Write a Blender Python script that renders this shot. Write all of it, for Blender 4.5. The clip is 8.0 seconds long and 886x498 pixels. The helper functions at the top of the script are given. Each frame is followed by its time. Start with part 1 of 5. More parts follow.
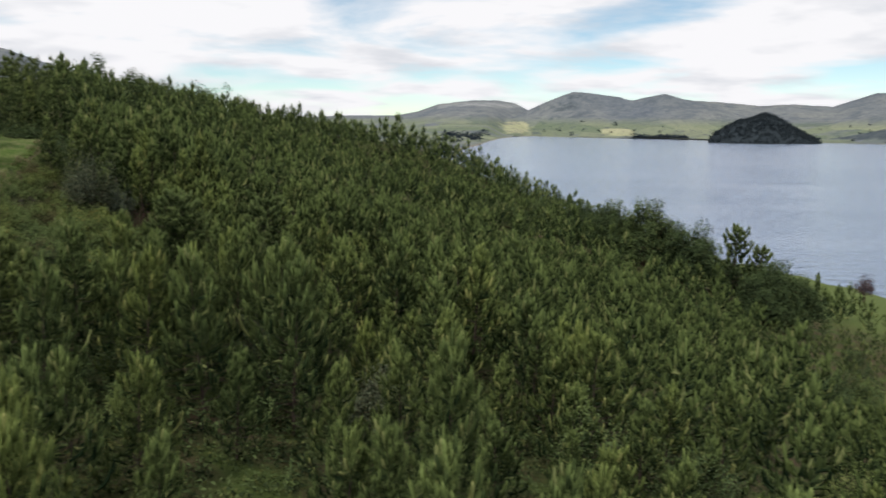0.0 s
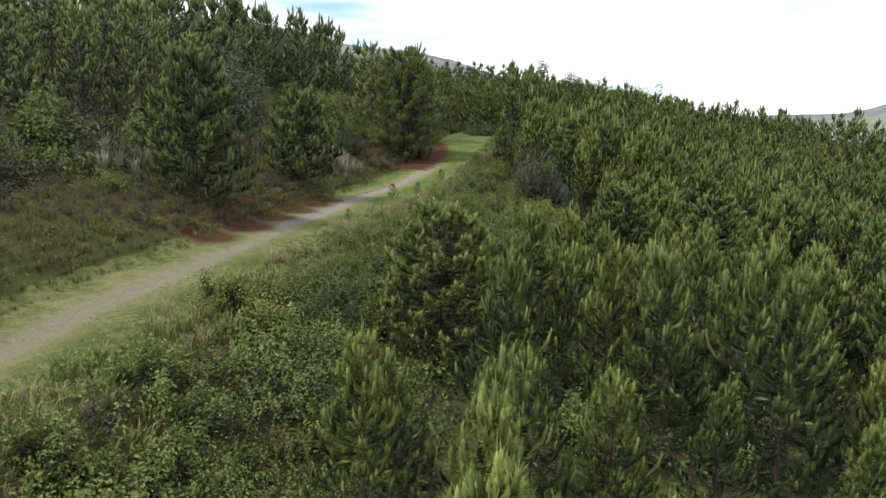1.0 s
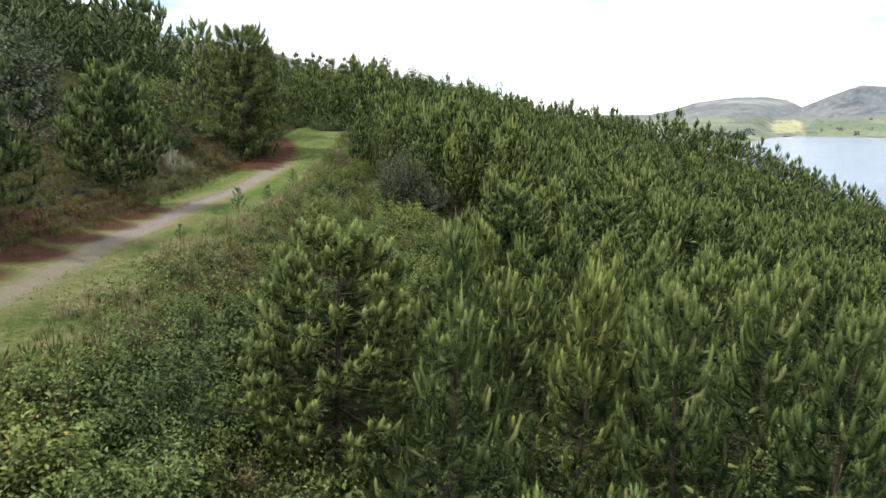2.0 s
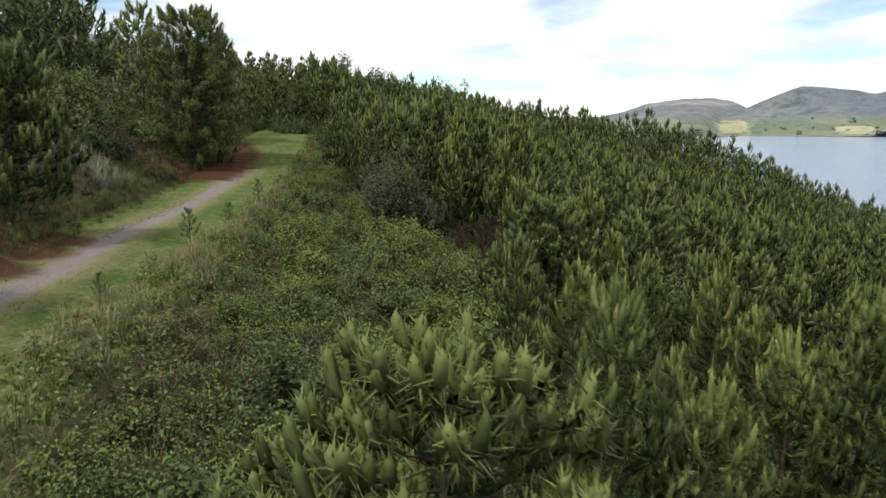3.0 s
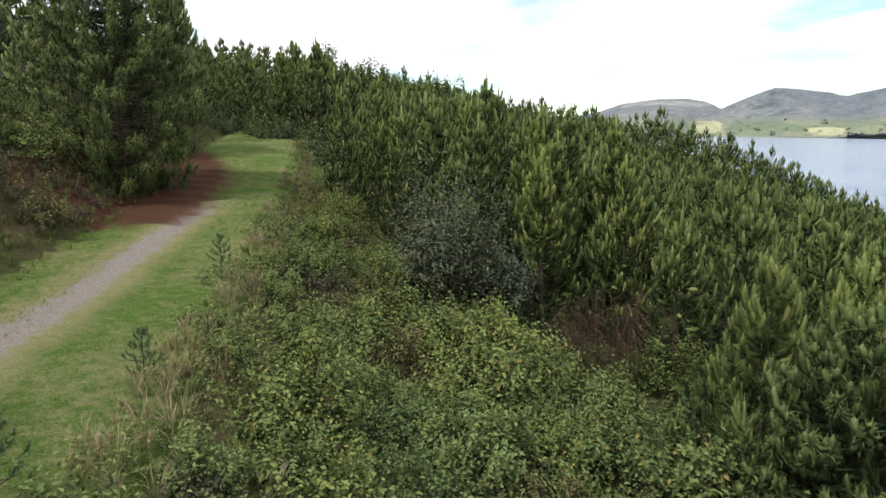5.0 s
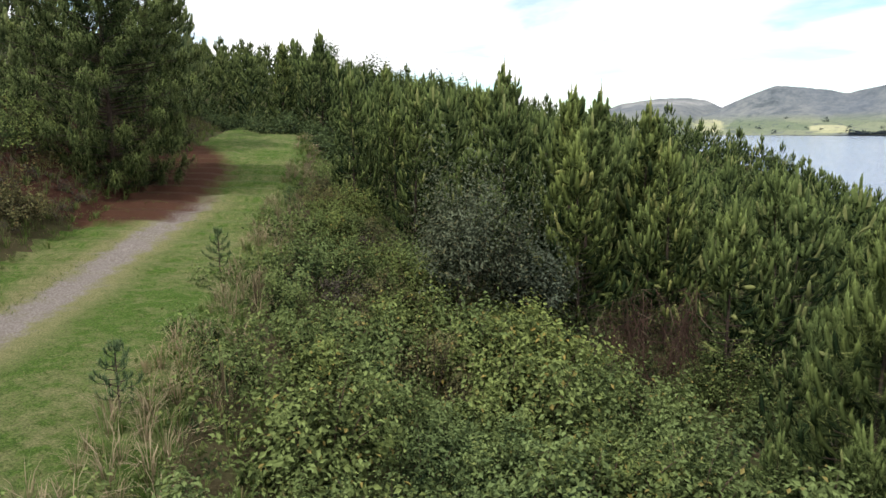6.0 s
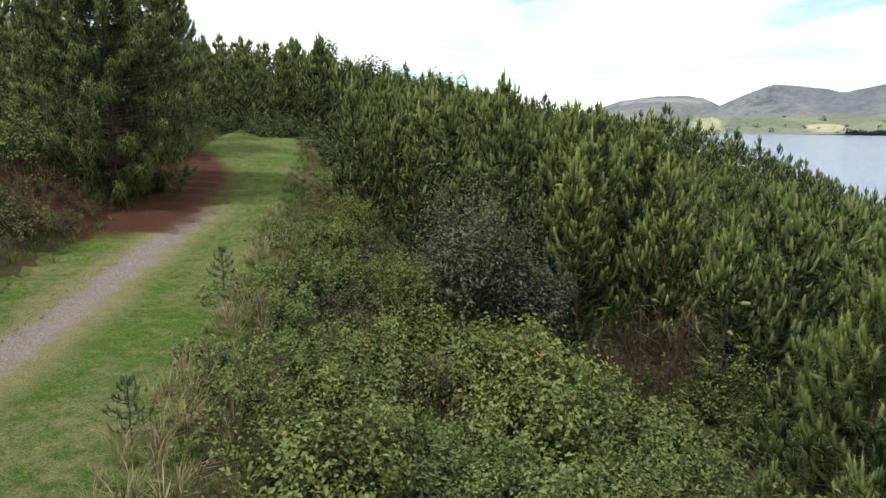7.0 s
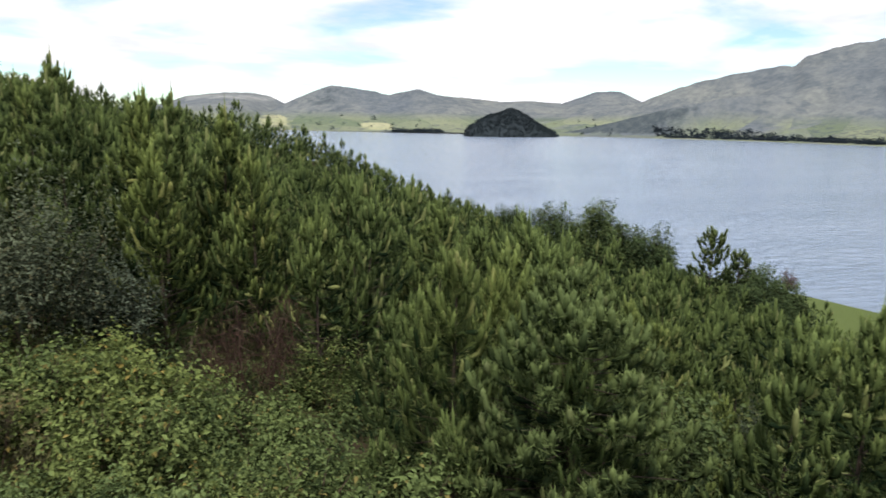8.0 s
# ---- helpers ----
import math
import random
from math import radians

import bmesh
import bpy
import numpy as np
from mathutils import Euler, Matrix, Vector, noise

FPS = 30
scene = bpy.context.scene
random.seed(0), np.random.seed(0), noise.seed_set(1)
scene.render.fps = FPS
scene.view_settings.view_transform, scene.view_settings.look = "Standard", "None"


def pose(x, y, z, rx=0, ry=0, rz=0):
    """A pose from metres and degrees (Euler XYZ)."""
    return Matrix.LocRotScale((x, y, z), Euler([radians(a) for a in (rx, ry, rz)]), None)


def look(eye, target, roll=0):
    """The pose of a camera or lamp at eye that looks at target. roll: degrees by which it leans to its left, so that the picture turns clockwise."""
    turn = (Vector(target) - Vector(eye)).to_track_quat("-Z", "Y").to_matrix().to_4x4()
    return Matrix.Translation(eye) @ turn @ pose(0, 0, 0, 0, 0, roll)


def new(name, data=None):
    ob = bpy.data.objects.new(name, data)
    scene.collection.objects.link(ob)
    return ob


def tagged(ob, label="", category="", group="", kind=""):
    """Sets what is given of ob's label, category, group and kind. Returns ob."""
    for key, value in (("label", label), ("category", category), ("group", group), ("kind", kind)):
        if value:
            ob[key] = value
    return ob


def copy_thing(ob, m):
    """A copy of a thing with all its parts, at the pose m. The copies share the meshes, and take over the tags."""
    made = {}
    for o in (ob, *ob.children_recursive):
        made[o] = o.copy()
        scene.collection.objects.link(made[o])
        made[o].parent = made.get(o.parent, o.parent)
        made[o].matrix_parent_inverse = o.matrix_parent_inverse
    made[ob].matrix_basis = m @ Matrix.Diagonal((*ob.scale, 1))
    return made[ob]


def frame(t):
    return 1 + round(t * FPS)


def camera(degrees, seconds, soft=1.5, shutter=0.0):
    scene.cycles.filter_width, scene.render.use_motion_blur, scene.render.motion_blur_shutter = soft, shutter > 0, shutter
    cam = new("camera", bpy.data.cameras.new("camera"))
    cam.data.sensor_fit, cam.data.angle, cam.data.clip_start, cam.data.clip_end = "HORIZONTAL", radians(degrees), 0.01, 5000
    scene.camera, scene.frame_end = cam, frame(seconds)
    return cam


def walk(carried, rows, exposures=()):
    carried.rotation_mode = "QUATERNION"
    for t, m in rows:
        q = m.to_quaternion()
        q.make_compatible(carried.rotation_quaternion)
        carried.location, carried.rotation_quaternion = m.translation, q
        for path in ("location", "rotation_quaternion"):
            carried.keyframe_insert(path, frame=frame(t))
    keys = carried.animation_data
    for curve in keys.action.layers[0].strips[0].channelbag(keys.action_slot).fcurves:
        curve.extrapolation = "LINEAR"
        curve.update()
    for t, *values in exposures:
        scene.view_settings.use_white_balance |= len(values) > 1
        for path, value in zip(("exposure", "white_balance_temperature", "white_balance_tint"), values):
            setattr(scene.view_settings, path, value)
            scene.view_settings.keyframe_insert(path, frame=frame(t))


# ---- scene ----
cam = camera(64.5, 8.0, soft=1.55, shutter=0.1)
PATH = [
    (0, (-0.387, -0.334, 30.366), (-0.374, 1.636, 30.021), 0.8),
    (0.5, (-1.514, 0.87, 30.125), (-2.239, 2.702, 29.781), 0.3),
    (1, (-2.381, 1.937, 29.853), (-3.447, 3.594, 29.507), -0.1),
    (1.2, (-2.824, 2.494, 29.826), (-3.812, 4.198, 29.48), -0.0),
    (1.5, (-3.873, 3.591, 29.637), (-4.765, 5.347, 29.289), 0.2),
    (2, (-5.668, 5.631, 29.618), (-6.324, 7.488, 29.267), 0.4),
    (2.2, (-6.357, 6.443, 29.695), (-6.999, 8.304, 29.341), 0.6),
    (3.3, (-10.264, 11.99, 29.331), (-10.757, 13.898, 28.99), -0.2),
    (3.5, (-11.037, 12.922, 29.463), (-11.514, 14.834, 29.119), 0.0),
    (4, (-12.588, 15.555, 29.733), (-13.064, 17.467, 29.388), -0.0),
    (4.5, (-13.82, 18.117, 29.97), (-14.289, 20.028, 29.613), 0.9),
    (4.7, (-14.226, 19.193, 29.907), (-14.696, 21.105, 29.554), 0.7),
    (5.8, (-15.646, 22.13, 29.162), (-16.126, 24.042, 28.824), -0.5),
    (6, (-15.677, 22.113, 29.252), (-16.155, 24.025, 28.912), -0.4),
    (6.5, (-15.727, 21.996, 29.667), (-16.2, 23.907, 29.315), 0.1),
    (7, (-15.724, 22.002, 29.671), (-16.193, 23.914, 29.319), 0.1),
    (7.3, (-15.711, 22.012, 29.631), (-16.183, 23.923, 29.278), 0.1),
    (7.5, (-15.73, 22.123, 29.64), (-15.869, 24.086, 29.287), 0.3),
    (8, (-15.888, 22.441, 29.543), (-15.215, 24.292, 29.192), 1.0),
]
walk(cam, [(t, look(eye, target, roll)) for t, eye, target, roll in PATH],
     [(0, -0.56), (0.5, -0.44), (1.0, 0.14), (1.5, 0.52), (2.0, 0.3), (2.2, 0.12), (3.3, -0.24), (4.0, -0.28), (4.5, -0.06), (4.7, 0.0), (5.8, 0.08), (6.0, 0.04), (6.5, -0.03), (7.3, 0.0), (8, -0.2)])

# ---- light ----
SUN_ELEV, SUN_AZ = radians(55), radians(-150)     # sun height, and its bearing from +y towards +x


def sky_world():
    w = bpy.data.worlds.new("sky")
    scene.world = w
    w.use_nodes = True
    nt = w.node_tree
    nt.nodes.clear()
    N, L = nt.nodes.new, nt.links.new
    out, bg = N("ShaderNodeOutputWorld"), N("ShaderNodeBackground")
    sky = N("ShaderNodeTexSky")
    sky.sky_type, sky.sun_disc = "NISHITA", False
    sky.sun_elevation, sky.sun_rotation = SUN_ELEV, SUN_AZ
    sky.altitude, sky.air_density, sky.dust_density = 2500, 1.0, 1.5
    gain = N("ShaderNodeMixRGB")
    gain.blend_type, gain.inputs[0].default_value = "MULTIPLY", 1.0
    gain.inputs[2].default_value = (2.2, 2.25, 2.0, 1)
    L(sky.outputs[0], gain.inputs[1])
    tc = N("ShaderNodeTexCoord")
    sep = N("ShaderNodeSeparateXYZ")
    L(tc.outputs["Generated"], sep.inputs[0])
    # flat cloud sheet: direction over height
    add = N("ShaderNodeMath")
    add.operation = "ADD"
    add.inputs[1].default_value = 0.12
    L(sep.outputs[2], add.inputs[0])
    mx = N("ShaderNodeMath")
    mx.operation = "MAXIMUM"
    mx.inputs[1].default_value = 0.04
    L(add.outputs[0], mx.inputs[0])
    div = N("ShaderNodeVectorMath")
    div.operation = "DIVIDE"
    L(tc.outputs["Generated"], div.inputs[0])
    cmb = N("ShaderNodeCombineXYZ")
    cmb.inputs[2].default_value = 1.0
    L(mx.outputs[0], cmb.inputs[0])
    L(mx.outputs[0], cmb.inputs[1])
    L(cmb.outputs[0], div.inputs[1])
    n1 = N("ShaderNodeTexNoise")
    n1.inputs["Scale"].default_value, n1.inputs["Detail"].default_value = 0.8, 7.0
    n1.inputs["Roughness"].default_value, n1.inputs["Distortion"].default_value = 0.52, 0.25
    L(div.outputs[0], n1.inputs["Vector"])
    r1 = N("ShaderNodeValToRGB")
    r1.color_ramp.elements[0].position, r1.color_ramp.elements[1].position = 0.38, 0.53
    L(n1.outputs["Fac"], r1.inputs[0])
    n2 = N("ShaderNodeTexNoise")
    n2.inputs["Scale"].default_value, n2.inputs["Detail"].default_value = 1.7, 5.0
    L(div.outputs[0], n2.inputs["Vector"])
    r2 = N("ShaderNodeValToRGB")
    r2.color_ramp.elements[0].position, r2.color_ramp.elements[1].position = 0.33, 0.52
    r2.color_ramp.elements[0].color, r2.color_ramp.elements[1].color = (12.0, 12.3, 13.1, 1), (15.6, 15.5, 15.9, 1)
    L(n2.outputs["Fac"], r2.inputs[0])
    mix = N("ShaderNodeMixRGB")
    L(r1.outputs[0], mix.inputs[0])
    L(gain.outputs[0], mix.inputs[1])
    L(r2.outputs[0], mix.inputs[2])
    L(mix.outputs[0], bg.inputs[0])
    bg.inputs[1].default_value = 0.09
    L(bg.outputs[0], out.inputs[0])


sky_world()
sun = new("sun", bpy.data.lights.new("sun", "SUN"))
sun.data.energy, sun.data.angle, sun.data.color = 2.9, radians(5), (1.0, 0.96, 0.91)
sun.matrix_world = look((0, 0, 100), (-math.cos(SUN_ELEV) * math.sin(SUN_AZ), -math.cos(SUN_ELEV) * math.cos(SUN_AZ), 100 - math.sin(SUN_ELEV)))

# ---- materials ----


class Nodes:
    """A small writer for node materials."""

    def __init__(self, name):
        self.m = bpy.data.materials.new(name)
        self.m.use_nodes = True
        self.t = self.m.node_tree
        self.t.nodes.clear()
        self.out = self.t.nodes.new("ShaderNodeOutputMaterial")

    def add(self, kind, **inputs):
        n = self.t.nodes.new("ShaderNode" + kind)
        for k, v in inputs.items():
            self.put(n, k, v)
        return n

    def put(self, n, k, v):
        s = n.inputs[int(k[1:])] if k[0] == "i" and k[1:].isdigit() else n.inputs[k.replace("_", " ")]
        if isinstance(v, bpy.types.NodeSocket):
            self.t.links.new(v, s)
        else:
            s.default_value = v

    def place(self, scale=(1, 1, 1)):
        tc, mp = self.add("TexCoord"), self.add("Mapping")
        self.put(mp, "Vector", tc.outputs["Object"])
        mp.inputs["Scale"].default_value = scale
        return mp.outputs[0]

    def noise(self, scale, detail=4.0, rough=0.55, vec=None):
        return self.add("TexNoise", Vector=vec or self.place(), Scale=scale, Detail=detail, Roughness=rough).outputs["Fac"]

    def ramp(self, fac, *stops):
        n = self.add("ValToRGB", i0=fac)
        e = n.color_ramp.elements
        while len(e) < len(stops):
            e.new(0.5)
        for el, (p, c) in zip(e, stops):
            el.position, el.color = p, (c, c, c, 1) if isinstance(c, (int, float)) else (*c, 1)
        return n.outputs[0]

    def mix(self, fac, a, b, kind="MIX"):
        n = self.add("MixRGB", i0=fac)
        n.blend_type = kind
        for k, v in ((1, a), (2, b)):
            self.put(n, f"i{k}", (*v, 1) if isinstance(v, tuple) else v)
        return n.outputs[0]

    def math(self, op, a, b=0.0):
        n = self.add("Math", i0=a, i1=b)
        n.operation = op
        return n.outputs[0]

    def attr(self, name):
        n = self.add("Attribute")
        n.attribute_name = name
        return n.outputs["Fac"]

    def bump(self, height, strength=0.5, distance=0.02):
        return self.add("Bump", Height=height, Strength=strength, Distance=distance).outputs[0]

    def surface(self, colour, rough=0.7, spec=0.3, bump=None, through_light=0.0):
        p = self.add("BsdfPrincipled", Base_Color=colour, Roughness=rough)
        self.put(p, "Specular_IOR_Level", spec)
        if bump:
            self.put(p, "Normal", bump)
        sh = p.outputs[0]
        if through_light:
            tr = self.add("BsdfTranslucent", Color=colour)
            sh = self.add("MixShader", i0=through_light, i1=sh, i2=tr.outputs[0]).outputs[0]
        self.put(self.out, "Surface", sh)
        return self.m


def foliage(name, dark_end, fresh, odd, rough=0.7, odd_at=0.93, spread=0.5, spec=0.1):
    """Leaves or needles: darker older growth to fresh growth by the attribute tip, its dark end also painting the shade
    inside crowns and bushes; each leaf and each plant a little different.
    """
    n = Nodes(name)
    isl = n.add("NewGeometry").outputs["Random Per Island"]
    plant = n.add("ObjectInfo").outputs["Random"]
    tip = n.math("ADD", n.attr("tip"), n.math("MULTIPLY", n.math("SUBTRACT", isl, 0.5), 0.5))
    c = n.mix(tip, dark_end, fresh)
    c = n.mix(n.ramp(isl, (odd_at - 0.01, 0.0), (odd_at + 0.01, 1.0)), c, odd)
    big = n.noise(0.35, 2.0)
    v = n.math("ADD", n.math("MULTIPLY", plant, spread), n.math("MULTIPLY", big, 0.5))
    c = n.mix(1.0, c, n.ramp(v, (0.1, (0.68, 0.75, 0.74)), (0.5, (0.96, 1.0, 0.95)), (0.9, (1.26, 1.20, 0.92))), "MULTIPLY")
    return n.surface(c, rough, spec, through_light=0.10)


def plain(name, a, b, scale, rough=0.85, relief=0.4, dist=0.02):
    n = Nodes(name)
    f = n.noise(scale, 6.0, 0.65)
    g = n.noise(scale * 0.13, 3.0)
    c = n.mix(n.ramp(n.math("ADD", n.math("MULTIPLY", f, 0.6), n.math("MULTIPLY", g, 0.4)), (0.35, 0.0), (0.65, 1.0)), a, b)
    return n.surface(c, rough, 0.2, n.bump(f, relief, dist))


# needles: first colour set dark, carrying the shade inside the crowns too
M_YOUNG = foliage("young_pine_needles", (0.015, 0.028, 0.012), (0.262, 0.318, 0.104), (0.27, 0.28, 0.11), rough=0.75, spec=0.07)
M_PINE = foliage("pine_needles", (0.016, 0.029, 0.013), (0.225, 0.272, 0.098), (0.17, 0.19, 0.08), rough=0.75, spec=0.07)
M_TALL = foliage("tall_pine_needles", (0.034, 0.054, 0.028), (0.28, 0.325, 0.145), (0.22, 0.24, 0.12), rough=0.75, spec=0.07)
M_SAPLING = foliage("sapling_needles", (0.05, 0.08, 0.04), (0.17, 0.23, 0.11), (0.2, 0.24, 0.12), rough=0.8, spec=0.05)
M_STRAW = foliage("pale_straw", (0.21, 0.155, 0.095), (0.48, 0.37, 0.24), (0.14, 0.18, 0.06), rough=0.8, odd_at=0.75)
# leaves: first colour also stands for the shade deep in a bush
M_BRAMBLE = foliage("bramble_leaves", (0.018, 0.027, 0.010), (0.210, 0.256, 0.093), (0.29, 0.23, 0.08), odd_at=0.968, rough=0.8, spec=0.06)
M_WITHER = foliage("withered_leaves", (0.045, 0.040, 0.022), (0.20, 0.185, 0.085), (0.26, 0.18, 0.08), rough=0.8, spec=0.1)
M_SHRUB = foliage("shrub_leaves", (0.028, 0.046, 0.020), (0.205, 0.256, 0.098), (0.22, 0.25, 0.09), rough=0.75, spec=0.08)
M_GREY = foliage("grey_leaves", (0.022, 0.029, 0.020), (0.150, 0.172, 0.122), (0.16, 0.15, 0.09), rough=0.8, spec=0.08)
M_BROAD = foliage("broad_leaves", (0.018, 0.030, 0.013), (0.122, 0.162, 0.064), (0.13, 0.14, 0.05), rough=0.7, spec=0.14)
# far dark woodland, its leaf colours blued to paint in distance haze
M_ISLE_HAZED = foliage("hazed_island_leaves", (0.028, 0.038, 0.052), (0.042, 0.053, 0.070), (0.046, 0.057, 0.072), rough=0.9, spec=0.05)
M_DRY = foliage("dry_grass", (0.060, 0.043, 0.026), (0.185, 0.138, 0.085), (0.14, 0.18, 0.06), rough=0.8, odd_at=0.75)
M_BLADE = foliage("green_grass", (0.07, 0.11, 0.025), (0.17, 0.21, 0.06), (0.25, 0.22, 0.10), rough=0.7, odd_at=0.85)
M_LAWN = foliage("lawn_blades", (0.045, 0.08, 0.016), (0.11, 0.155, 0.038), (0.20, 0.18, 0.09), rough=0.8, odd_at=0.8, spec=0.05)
M_HEATH = foliage("brown_brush", (0.035, 0.028, 0.024), (0.125, 0.105, 0.085), (0.16, 0.15, 0.08), rough=0.9, spec=0.05)
M_SILVER = foliage("silver_leaves", (0.035, 0.045, 0.032), (0.125, 0.150, 0.105), (0.18, 0.20, 0.15), rough=0.6, spec=0.2)
M_PURPLE = foliage("purple_twigs", (0.075, 0.046, 0.052), (0.17, 0.11, 0.115), (0.2, 0.15, 0.14), rough=0.9, spec=0.05)
M_PLUME = foliage("pale_plumes", (0.16, 0.14, 0.10), (0.40, 0.37, 0.29), (0.2, 0.2, 0.1), rough=0.9)
M_RED = foliage("dead_twigs", (0.032, 0.020, 0.018), (0.098, 0.058, 0.050), (0.14, 0.11, 0.09), rough=0.9)
M_BARK = plain("bark", (0.035, 0.026, 0.02), (0.10, 0.072, 0.056), 14.0, 0.9, 0.8)
M_TWIG = plain("twig_bark", (0.05, 0.035, 0.025), (0.13, 0.09, 0.06), 9.0, 0.9, 0.4)


def ground_material():
    n = Nodes("hillside_soil")
    f, g, h = n.noise(9.0, 6.0, 0.7), n.noise(0.6, 4.0), n.noise(2.4, 5.0, 0.6)
    soil = n.mix(f, (0.045, 0.032, 0.020), (0.12, 0.09, 0.05))
    weeds = n.mix(f, (0.035, 0.055, 0.015), (0.10, 0.13, 0.035))
    c = n.mix(n.ramp(g, (0.35, 0.0), (0.62, 1.0)), soil, weeds)
    straw = n.mix(f, (0.044, 0.032, 0.019), (0.12, 0.088, 0.050))
    c = n.mix(n.math("MULTIPLY", n.attr("straw"), n.ramp(h, (0.30, 0.25), (0.6, 1.0))), c, straw)
    lawn = n.mix(f, (0.07, 0.10, 0.025), (0.16, 0.195, 0.06))
    c = n.mix(n.attr("meadow"), c, lawn)
    lit = n.ramp(n.math("ADD", n.attr("litter"), n.math("MULTIPLY", n.math("SUBTRACT", h, 0.5), 0.4)), (0.40, 0.0), (0.62, 0.92))
    c = n.mix(lit, c, n.mix(n.noise(60.0, 4.0, 0.7), (0.032, 0.013, 0.010), (0.110, 0.044, 0.030)))
    return n.surface(c, 0.95, 0.1, n.bump(f, 0.8, 0.06))


def path_material():
    """Mown grass with a worn gravel line and fallen needles; the attribute across runs over the width."""
    n = Nodes("mown_path")
    fine, mid, big = n.noise(46.0, 5.0, 0.8), n.noise(3.2, 5.0, 0.65), n.noise(0.55, 3.0)
    grain = n.ramp(fine, (0.38, 0.0), (0.62, 1.0))
    turf = n.mix(grain, (0.020, 0.042, 0.008), (0.095, 0.135, 0.030))
    lush = n.mix(grain, (0.024, 0.058, 0.008), (0.110, 0.178, 0.032))
    turf = n.mix(n.attr("lush"), turf, lush)
    worn = n.mix(grain, (0.10, 0.10, 0.040), (0.30, 0.275, 0.135))
    s = n.attr("across")
    wob = n.math("ADD", n.math("ABSOLUTE", n.math("ADD", s, n.math("MULTIPLY", n.math("SUBTRACT", mid, 0.5), 0.9))),
                 n.math("MULTIPLY", n.math("SUBTRACT", fine, 0.5), 0.5))
    c = n.mix(n.ramp(n.math("ADD", n.math("MULTIPLY", n.noise(7.0, 7.0, 0.8), 0.5), n.math("MULTIPLY", n.math("ADD", mid, big), 0.25)), (0.455, 0.0), (0.57, 0.9)), turf, n.mix(n.math("MULTIPLY", n.attr("lush"), 0.2), worn, turf))
    c = n.mix(n.math("MULTIPLY", n.ramp(wob, (0.55, 0.85), (1.3, 0.0)), n.ramp(n.attr("trodden"), (0.1, 0.1), (0.5, 1.0))), c, worn)
    stone = n.add("TexVoronoi", Vector=n.place(), Scale=30.0).outputs["Distance"]
    grit = n.mix(n.ramp(stone, (0.1, 1.0), (0.6, 0.0)), n.mix(fine, (0.15, 0.125, 0.108), (0.26, 0.222, 0.198)), n.mix(mid, (0.29, 0.255, 0.23), (0.40, 0.36, 0.335)))
    patch = n.ramp(n.math("ADD", n.math("MULTIPLY", n.noise(1.3, 5.0, 0.7), 0.7), n.math("MULTIPLY", fine, 0.3)), (0.30, 0.45), (0.48, 1.0))
    dirt = n.math("MULTIPLY", n.math("MULTIPLY", n.ramp(wob, (0.20, 0.95), (0.46, 0.0)), patch), n.ramp(n.attr("trodden"), (0.1, 0.0), (0.5, 1.0)))
    c = n.mix(dirt, c, grit)
    lit = n.ramp(n.math("ADD", n.attr("litter"), n.math("ADD", n.math("MULTIPLY", n.math("SUBTRACT", mid, 0.5), 0.45), n.math("MULTIPLY", n.math("SUBTRACT", fine, 0.5), 0.55))), (0.36, 0.0), (0.64, 0.94))
    needles = n.mix(n.noise(60.0, 4.0, 0.7), (0.032, 0.013, 0.010), (0.110, 0.044, 0.030))
    c = n.mix(lit, c, needles)
    return n.surface(c, 0.95, 0.1, n.bump(n.math("ADD", fine, n.math("MULTIPLY", stone, 0.3)), 0.7, 0.03))


def water_material():
    n = Nodes("lake_water")
    a = n.noise(1.1, 5.0, 0.65, n.place((0.8, 1.9, 1.0)))
    w = n.noise(0.16, 3.0, 0.55, n.place((0.8, 2.4, 1.0)))
    b = n.noise(0.006, 5.0, 0.6, n.place((1.0, 5.0, 1.0)))
    c = n.mix(n.ramp(b, (0.38, 0.0), (0.62, 1.0)), (0.275, 0.350, 0.475), (0.315, 0.390, 0.510))
    h = n.math("ADD", n.math("MULTIPLY", a, 0.6), n.math("MULTIPLY", w, 3.0))
    return n.surface(c, n.ramp(b, (0.35, 0.10), (0.65, 0.15)), 0.5, n.bump(h, 0.65, 1.0))


